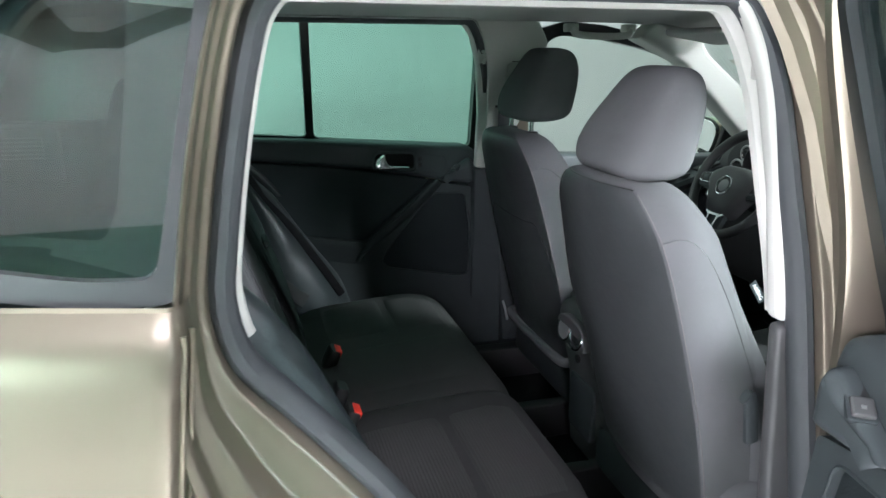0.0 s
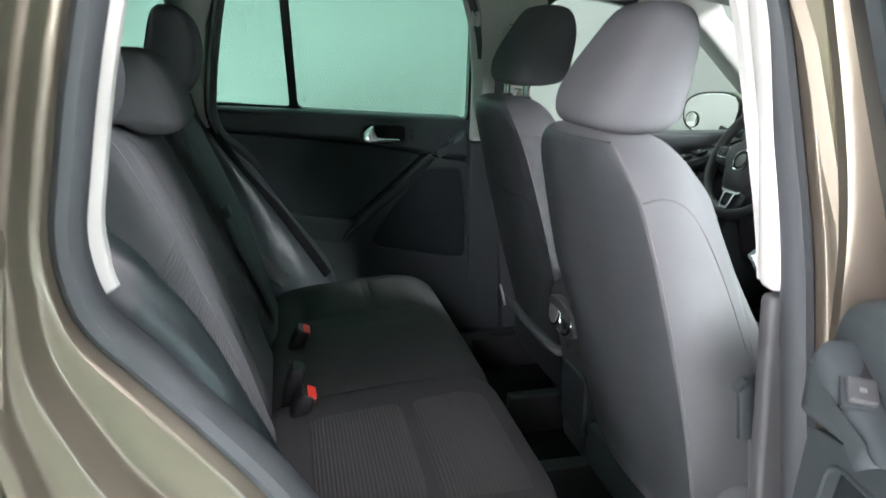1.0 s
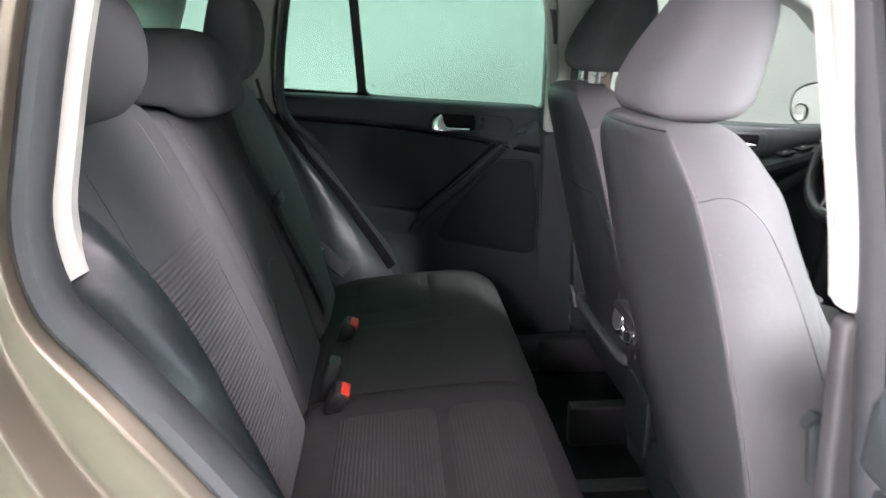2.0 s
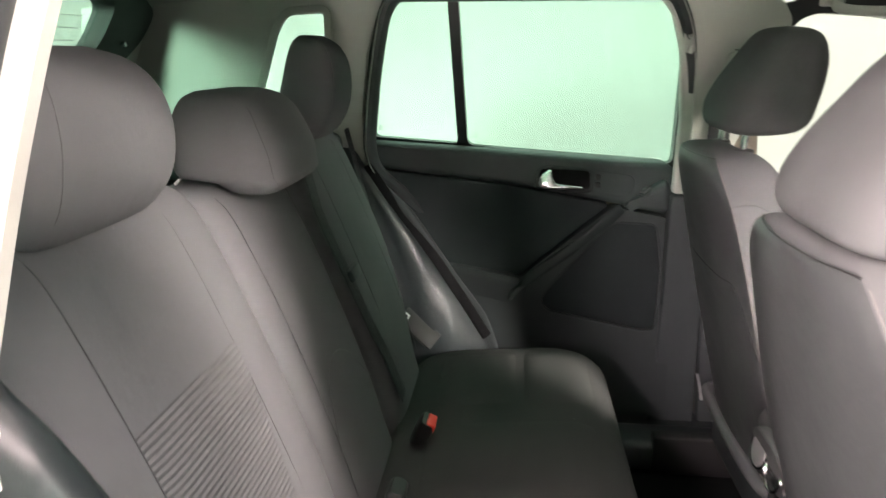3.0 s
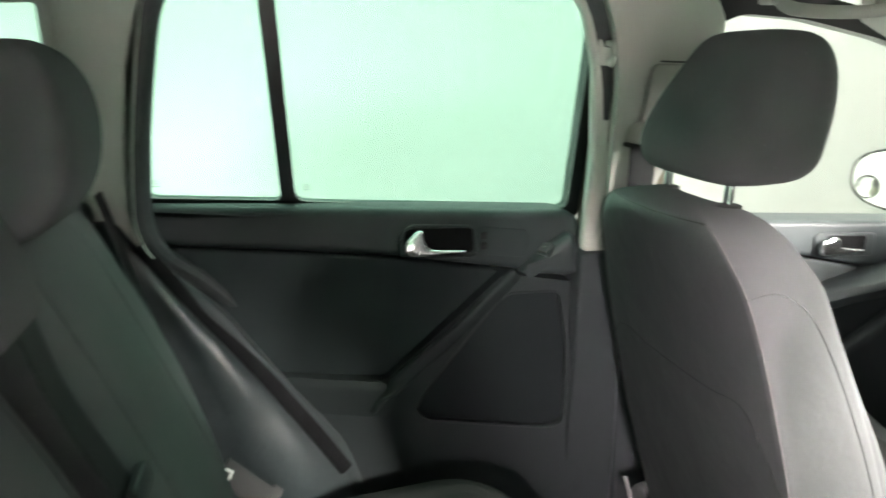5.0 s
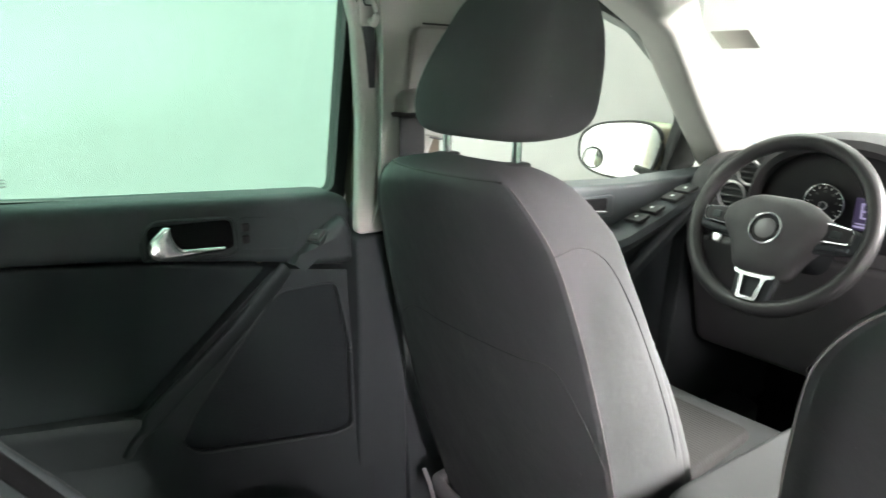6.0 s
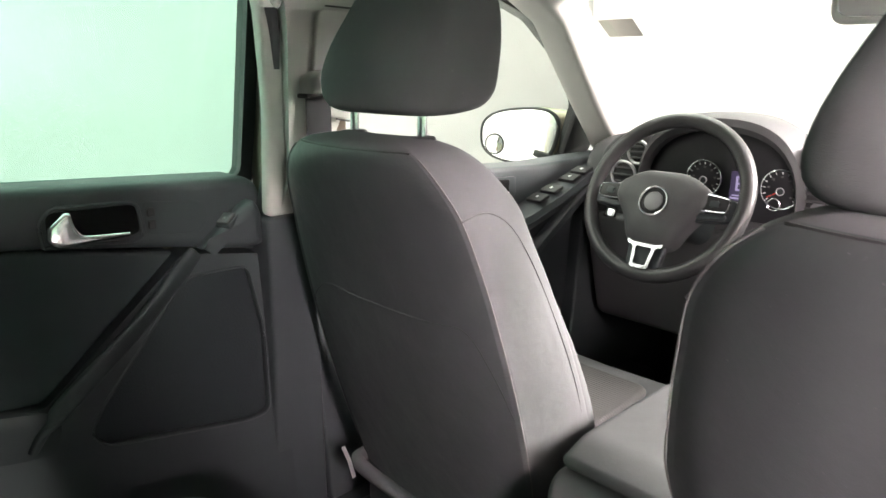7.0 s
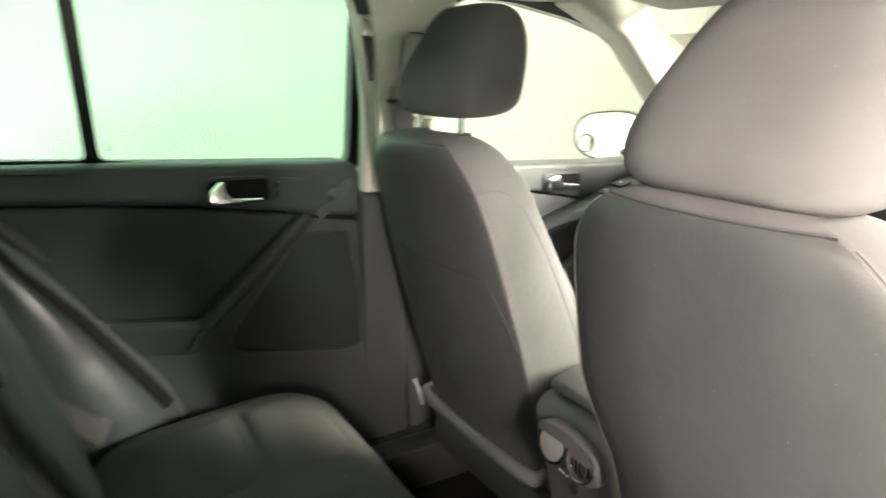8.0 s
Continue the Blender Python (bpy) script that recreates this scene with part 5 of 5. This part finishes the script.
def front_x(z, top):
    """The front of a backrest's padding at a height."""
    keys = ((0.62, 0.0), (0.70, 0.004), (0.82, 0.012), (0.95, 0.010), (1.05, 0.006), (top - 0.10, 0.0), (top - 0.055, -0.005), (top - 0.025, -0.012), (top - 0.008, -0.025))
    for (z0, g0), (z1, g1) in zip(keys, keys[1:]):
        if z0 <= z <= z1:
            return back_x(z) + g0 + (g1 - g0) * (z - z0) / (z1 - z0)
    return back_x(z) - 0.02


for y, par, top in ((-0.272, rb, 1.238), (-0.505, rb, 1.238), (0.31, lb, 1.238), (0.50, lb, 1.238), (-0.09, cb, 1.205), (0.15, cb, 1.205)):
    part("seam", seam([(front_x(z, top) - 0.0002 - 0.012 * (par == cb), y, z) for z in (0.70, 0.78, 0.86, 0.94, 1.02, 1.08, 1.13, top - 0.06, top - 0.03, top - 0.012)], 0.0009), VINYL, par)
part("seam", seam([(front_x(0.90 + dz, 1.205) - 0.0115, y, 0.90 + dz) for y, dz in ((-0.09, -0.10), (-0.04, -0.02), (0.02, 0.0), (0.08, -0.02), (0.15, -0.10))], 0.0009), VINYL, cb)


def cushion(y0, y1, name_label, outer):
    """outer: -1 or 1, the side that falls away towards the door."""
    prof3 = soft([(-0.64, 0.655), (-0.56, 0.675), (-0.40, 0.690), (-0.27, 0.700), (-0.212, 0.692), (-0.175, 0.668), (-0.164, 0.630), (-0.185, 0.56), (-0.22, 0.50), (-0.62, 0.50)], 0.05, 6)
    rings, wide = [], y1 - y0
    for t in [0, 0.004, 0.012, 0.025, 0.045, 0.07, 0.1, 0.13] + [0.13 + (wide - 0.26) * i / 6 for i in range(1, 6)] + [wide - e for e in (0.13, 0.1, 0.07, 0.045, 0.025, 0.012, 0.004, 0)]:
        lo, hi = max(0, 1 - t / (0.15 if outer < 0 else 0.09)), max(0, 1 - (wide - t) / (0.15 if outer > 0 else 0.09))
        out_, in_ = (lo, hi) if outer < 0 else (hi, lo)
        drop = 0.34 * out_ ** 2.2 + 0.14 * in_ ** 4
        f = 1 - 0.22 * out_ ** 2.2 - 0.03 * in_ ** 4
        rings.append([(-0.40 + (u + 0.40) * f, y0 + t, 0.60 + (v - 0.60) * (1 - drop)) for u, v in prof3])
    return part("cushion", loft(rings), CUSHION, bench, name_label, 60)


def cushion_top(x, y, y0, y1, outer):
    """The height of the cushion's upper side."""
    lo, hi = max(0, 1 - (y - y0) / (0.15 if outer < 0 else 0.09)), max(0, 1 - (y1 - y) / (0.15 if outer > 0 else 0.09))
    out_, in_ = (lo, hi) if outer < 0 else (hi, lo)
    u = -0.40 + (x + 0.40) / (1 - 0.22 * out_ ** 2.2 - 0.03 * in_ ** 4)
    keys = ((-0.70, 0.64), (-0.64, 0.655), (-0.56, 0.675), (-0.40, 0.690), (-0.27, 0.700), (-0.212, 0.692), (-0.175, 0.668), (-0.10, 0.55))
    z = next(a[1] + (b[1] - a[1]) * (u - a[0]) / (b[0] - a[0]) for a, b in zip(keys, keys[1:]) if a[0] <= u <= b[0])
    return 0.60 + (z - 0.60) * (1 - 0.34 * out_ ** 2.2 - 0.14 * in_ ** 4)


def cushion_patch(parent, x0, x1, y0, y1, material, label, name="ribbed_panel", span=(-0.60, -0.115, -1)):
    rows = []
    for i in range(15):
        x = x0 + (x1 - x0) * i / 14
        row = []
        for j in range(15):
            y = y0 + (y1 - y0) * j / 14
            u, v = abs(j / 7 - 1), abs(i / 7 - 1)
            row.append((x, y, cushion_top(x, y, *span) - 0.003 + 0.010 * (1 - u ** 6) * (1 - v ** 6)))
        rows.append(row)
    return part(name, loft(rows, closed=False), material, parent, label)


rc = cushion(-0.60, -0.115, "dark cloth seat cushion", -1)
lc = cushion(-0.110, 0.62, "dark cloth double seat cushion", 1)
LEFT = (-0.110, 0.62, 1)
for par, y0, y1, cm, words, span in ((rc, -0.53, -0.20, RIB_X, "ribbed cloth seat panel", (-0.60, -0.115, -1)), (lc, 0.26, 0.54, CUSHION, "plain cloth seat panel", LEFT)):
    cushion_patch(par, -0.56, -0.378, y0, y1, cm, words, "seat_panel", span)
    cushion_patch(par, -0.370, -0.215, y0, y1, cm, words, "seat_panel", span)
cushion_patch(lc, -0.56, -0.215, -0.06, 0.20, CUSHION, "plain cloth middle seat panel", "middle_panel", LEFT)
for yc, z, bx, f, g, deep in ((-0.385, 1.215, -0.035, 0.94, 0.94, 1.0), (0.376, 1.228, 0.018, 1.015, 0.62, 0.83)):
    secs = [(-0.004, -0.895, 0.07, 0.10), (0.01, -0.905, 0.12, 0.125), (0.05, -0.898, 0.145, 0.134), (0.10, -0.885, 0.142, 0.133), (0.145, -0.874, 0.125, 0.125), (0.175, -0.866, 0.10, 0.112), (0.192, -0.858, 0.07, 0.094), (0.202, -0.848, 0.035, 0.06)]
    secs = [(dz, xr, d * deep, hw * g) for dz, xr, d, hw in secs]
    h = part("headrest", stack([(z + dz * f, xr + bx, d, yc, hw) for dz, xr, d, hw in fine([Vector(q) for q in secs], 3)], 3.8 if g > 0.9 else 6.5, 64), CLOTH, bench, "padded cloth headrest", 75)
    part("seam", edge_seam(secs[1:-1], -43, 3.8 if g > 0.9 else 6.5, yc, bx, z, f), VINYL, h)
secs = [(1.190, -0.822, 0.054, 0.106), (1.194, -0.834, 0.076, 0.120), (1.203, -0.850, 0.100, 0.128), (1.210, -0.862, 0.114, 0.132), (1.216, -0.912, 0.164, 0.135), (1.225, -0.924, 0.175, 0.137), (1.25, -0.927, 0.174, 0.138), (1.285, -0.928, 0.160, 0.133),
        (1.315, -0.920, 0.135, 0.122), (1.333, -0.910, 0.102, 0.107), (1.342, -0.895, 0.055, 0.085)]
h = part("headrest", stack([(z, xr, d, 0.062, hw) for z, xr, d, hw in fine([Vector(q) for q in secs], 3)], 4.6, 64), CLOTH, bench, "low saddle-shaped middle headrest", 75)
part("seam", edge_seam(secs[1:-1], -43, 4.6, 0.062), VINYL, h)
part("bracket", bar([(-0.905, -0.075, 1.208), (-0.895, -0.055, 1.222), (-0.875, -0.035, 1.226)], 0.003, 0.003, 8), CHROME, h, "bare metal latch bracket")
# satin vinyl bolsters that fill the space between backrest and body
BOLSTER = {-1: (((-0.770, 0.630, 1.185), (-0.782, 0.680, 1.160)), ((-0.752, 0.634, 1.165), (-0.775, 0.692, 1.118)), ((-0.719, 0.636, 1.130), (-0.745, 0.702, 1.068)), ((-0.677, 0.636, 1.066), (-0.692, 0.712, 1.005)),
                ((-0.647, 0.636, 1.000), (-0.645, 0.716, 0.955)), ((-0.625, 0.635, 0.930), (-0.600, 0.720, 0.905)), ((-0.604, 0.634, 0.860), (-0.560, 0.720, 0.845)), ((-0.585, 0.632, 0.780), (-0.512, 0.720, 0.770)),
                ((-0.570, 0.630, 0.700), (-0.470, 0.720, 0.695)), ((-0.560, 0.628, 0.610), (-0.430, 0.720, 0.605))),
           1: (((-0.795, 0.672, 1.125), (-0.784, 0.690, 1.122)), ((-0.772, 0.672, 1.060), (-0.738, 0.694, 1.050)), ((-0.745, 0.670, 1.000), (-0.698, 0.700, 0.985)), ((-0.718, 0.668, 0.940), (-0.650, 0.704, 0.925)),
               ((-0.698, 0.664, 0.880), (-0.605, 0.708, 0.865)), ((-0.678, 0.660, 0.810), (-0.560, 0.714, 0.795)), ((-0.662, 0.656, 0.740), (-0.515, 0.718, 0.725)), ((-0.645, 0.652, 0.660), (-0.470, 0.722, 0.650)),
               ((-0.640, 0.650, 0.590), (-0.440, 0.724, 0.585)))}
for side in (-1, 1):
    rows = []
    pairs = fine([Vector((*a, *b, 0.0)) for a, b in BOLSTER[side]], 4)
    for k, (ax, ay, az, bx, by, bz, _) in enumerate(pairs):
        full = min(1.0, k / 8)
        row = [(ax - 0.05, side * (ay - 0.02), az - 0.01), (ax - 0.022, side * (ay - 0.008), az - 0.004)]
        for j in range(13):
            u = j / 12
            puff = full * (0.020 * math.sin(math.pi * u ** 0.75) + (0.0016 if side < 0 else 0.0006) * math.sin(14 * u + 0.5 * k) * math.sin(math.pi * u))
            row.append((ax + (bx - ax) * u + puff * 0.55, side * (ay + (by - ay) * u - puff * (-0.35 if side < 0 else 0.5)), az + (bz - az) * u + puff * 0.6))
        row += [(bx - 0.02, side * (by + 0.012), bz - 0.02)]
        rows.append(row)
    part("side_bolster", loft(rows, closed=False), SATIN, bench, "satin black vinyl bolster beside the backrest", 75)
edge_line = []
for a, b in BOLSTER[1][:-1]:
    a, b = Vector(a), Vector(b)
    edge_line.append(b + (b - a).normalized() * 0.004 + Vector((0.003, -0.004, 0.0)))
part("opening_seal", bar(arc(edge_line, 5), 0.014, 0.008, 10, 2.4, up=(0.4, -0.9, 0)), CARPET, car, "black rubber seal of the door opening")


def buckle(x, y, z, lean=25):
    b = thing("belt_buckle", "black seat belt buckle with red button on the rear cushion", "seat belt buckle", (x, y, z - 0.05), group="rear belt buckles")
    m = Matrix.Translation((x, y, z)) @ pose(0, 0, 0, 0, lean, 0)
    rings = [[(u, v, w) for u, v in oval(0, 0, a, bb, 4, 20)] for w, a, bb in ((-0.075, 0.012, 0.018), (-0.06, 0.015, 0.024), (-0.02, 0.017, 0.028), (0.0, 0.016, 0.028), (0.006, 0.012, 0.024))]
    part("body", moved(loft(rings), m), MATT_BLACK, b, "black plastic buckle body")
    part("button", moved(box(-0.002, 0.016, -0.022, 0.022, -0.006, 0.0085, 0.003), m), RED, b, "red release button")
    part("strap", moved(bar([(-0.005, 0, -0.07), (-0.02, 0, -0.10), (-0.04, 0, -0.12)], 0.02, 0.003, 10, 4, up=(1, 0, 0)), m), BELT, b, "short black strap")
    return b


buckle(-0.555, 0.150, 0.705)
buckle(-0.555, -0.165, 0.705)
stub = thing("belt_buckle", "plain black middle belt buckle beside a red one", "seat belt buckle", (-0.575, -0.10, 0.66), group="rear belt buckles")
part("body", moved(loft([[(u, v, w) for u, v in oval(0, 0, a, bb, 4, 20)] for w, a, bb in ((-0.06, 0.012, 0.02), (-0.03, 0.016, 0.026), (0.015, 0.016, 0.027), (0.022, 0.011, 0.022))]), Matrix.Translation((-0.575, -0.105, 0.715)) @ pose(0, 0, 0, 0, 18, 0)), MATT_BLACK, stub)


def strap(points, w, name_label, material=BELT, normal=(1, 0, 0.3), parent=None, pname="webbing", thick=0.0012):
    return part(pname, bar(arc(points), w, thick, 12, 4, up=normal), material, parent, name_label)


mb = thing("middle_seat_belt", "black middle seat belt over the backrest with plastic clip", "seat belt", (-0.75, 0.2, 1.0))
strap([(-0.86, 0.235, 1.235), (-0.805, 0.225, 1.215), (-0.765, 0.205, 1.10), (-0.718, 0.212, 0.98), (-0.680, 0.232, 0.87), (-0.650, 0.25, 0.79), (-0.62, 0.262, 0.70)], 0.024, "black webbing", parent=mb)
part("clip", moved(box(-0.006, 0.006, -0.03, 0.03, -0.012, 0.012, 0.004), Matrix.Translation((-0.706, 0.215, 0.985)) @ pose(0, 0, 0, 0, -19, 0)), PLASTIC, mb, "dark plastic belt clip")
ob_ = thing("rear_seat_belt", "black seat belt with white-marked tongue beside the rear seat", "seat belt", (-0.66, 0.62, 0.8))
strap([(-0.815, 0.635, 1.22), (-0.775, 0.64, 1.05), (-0.725, 0.625, 0.88), (-0.685, 0.605, 0.775), (-0.668, 0.60, 0.74)], 0.022, "black webbing", parent=ob_)
part("tongue", bar([(-0.676, 0.602, 0.752), (-0.66, 0.600, 0.738), (-0.628, 0.598, 0.706), (-0.604, 0.597, 0.684)], 0.024, 0.006, 14, 5, up=(0.45, -0.65, 0.45)), MATT_BLACK, ob_, "black plastic belt tongue")
part("metal_tongue", bar([(-0.606, 0.598, 0.690), (-0.592, 0.597, 0.677)], 0.027, 0.0035, 10, 5, up=(0.45, -0.65, 0.45)), MATT_BLACK, ob_, "steel belt tongue")
mk = Matrix(((0.70, 0.38, 0.45, -0.667), (0.17, 0.74, -0.65, 0.592), (-0.69, 0.55, 0.45, 0.7465), (0, 0, 0, 1)))
for a, c, w, hh in ((0.0, 0.0095, 0.007, 0.0022), (0.0, -0.0095, 0.007, 0.0022), (0.006, 0.0, 0.0022, 0.0115)):
    part("tongue_mark", moved(slab([(a - w, c - hh), (a + w, c - hh), (a + w, c + hh), (a - w, c + hh)], 0, 0.0012, 0.0003, 1, axis="z"), mk), WHITE_P, ob_, "white arrow mark")
bb_ = thing("front_seat_belt", "black front seat belt hanging from the light pillar guide", "seat belt", (0.07, 0.66, 1.2))
strap([(0.075, 0.640, 1.285), (0.073, 0.640, 1.20), (0.07, 0.648, 1.10), (0.065, 0.655, 0.95)], 0.025, "black webbing", parent=bb_, normal=(0, 1, 0))
part("guide", slab(soft([(0.045, 1.265), (0.11, 1.272), (0.112, 1.312), (0.06, 1.305), (0.045, 1.295)], 0.01), 0.615, 0.66, 0.01, 3), LIGHT_TRIM, bb_, "light grey belt guide")
part("slot", box(0.040, 0.11, 0.618, 0.65, 1.262, 1.270, 0.003), MATT_BLACK, bb_)
adj = thing("belt_height_adjuster", "light grey belt height adjuster panel on the pillar", "trim panel", (0.12, 0.65, 1.3))
part("panel", slab(soft([(0.06, 1.235), (0.15, 1.22), (0.172, 1.36), (0.165, 1.40), (0.07, 1.402)], 0.015), 0.676, 0.69, 0.004, 3, skew=lambda u, v: -0.18 * (v - 1.065)), LIGHT_TRIM, adj)
part("panel_gap", bar([(u, 0.6765 - 0.18 * (v - 1.065), v) for u, v in soft([(0.082, 1.406), (0.166, 1.403), (0.176, 1.36), (0.153, 1.216), (0.115, 1.224)], 0.015, 4, False)], 0.0016, 0.0016, 6), CONSOLE, adj, "dark gap round the panel")

# ---------------------------------------------------------------- centre console
con = thing("centre_console", "dark centre console with armrest and two rear air vents", "centre console", (0.3, 0.02, 0.33))
body = part("body", slab(soft([(0.10, 0.36), (0.085, 0.60), (0.05, 0.74), (0.045, 0.775), (0.065, 0.802), (0.40, 0.800), (0.46, 0.62), (0.95, 0.66), (0.95, 0.36)], 0.025), -0.075, 0.125, 0.018, 4), CONSOLE, con, "dark grey plastic console body")
part("armrest", slab(soft([(0.075, 0.803), (0.40, 0.803), (0.42, 0.815), (0.39, 0.832), (0.12, 0.836), (0.075, 0.820)], 0.015), -0.07, 0.12, 0.014, 4), CLOTH_SIDE, con, "grey padded armrest lid")
bz = part("vent_bezel", slab(oval(0.018, 0.741, 0.076, 0.043, 2.6, 40), 0.034, 0.06, 0.006, 3, axis="x", skew=lambda u, v: -0.16 * (v - 0.737)), CONSOLE, con, "grey oval vent bezel")
for y in (0.051, -0.016):
    v = part("air_vent", moved(ring(0.031, 0.003, 32, 8), Matrix.Translation((0.032, y, 0.743)) @ pose(0, 0, 0, 0, 9, 0)), CHROME, bz, "chrome-ringed round vent")
    part("vent_bowl", moved(disc(0.030, 0.004), Matrix.Translation((0.036, y, 0.743))), MATT_BLACK, bz)
    if y > 0.03:
        part("vent_flap", moved(disc(0.028, 0.004), Matrix.Translation((0.029, y, 0.743)) @ pose(0, 0, 0, 0, 9, 0)), SILVER, bz, "closed silver vent flap")
    else:
        for k in range(-2, 3):
            hh = math.sqrt(0.026 ** 2 - (k * 0.0095) ** 2)
            part("slat", moved(box(-0.001, 0.006, -0.0018, 0.0018, -hh, hh, 0.0008), Matrix.Translation((0.034, y + k * 0.0095, 0.743))), CHROME, bz, "thin bright slat")
for k in range(3):
    part("print_bar", moved(box(-0.001, 0.001, -0.003, 0.003, -0.001, 0.001, 0.0003), Matrix.Translation((0.0325, 0.030 - 0.009 * k, 0.706 - 0.001 * k))), STICKER, bz)
part("outlet", moved(disc(0.012, 0.006), Matrix.Translation((0.062, 0.03, 0.66))), MATT_BLACK, con, "small round outlet")
part("lower_panel", slab(soft([(-0.04, 0.44), (0.09, 0.44), (0.095, 0.60), (-0.045, 0.60)], 0.02), 0.078, 0.10, 0.006, 3, axis="x"), PLASTIC_LOW, con, "dark lower console cover")

# striker on the right rear body flange
st_ = thing("door_striker", "bare metal door striker on the body flange", "door striker", (-0.63, -0.80, 0.87))
part("plate", moved(slab(soft([(-0.022, -0.018), (0.022, -0.018), (0.022, 0.018), (-0.022, 0.018)], 0.008), 0, 0.006, 0.002), Matrix.Translation((-0.645, -0.795, 0.875)) @ pose(0, 0, 0, 0, -35, 0)), GREY_SILVER, st_)
part("loop", bar(arc([(-0.660, -0.795, 0.875), (-0.660, -0.830, 0.875), (-0.642, -0.835, 0.866), (-0.628, -0.825, 0.858), (-0.628, -0.795, 0.858)]), 0.005, 0.005, 8), SILVER, st_)
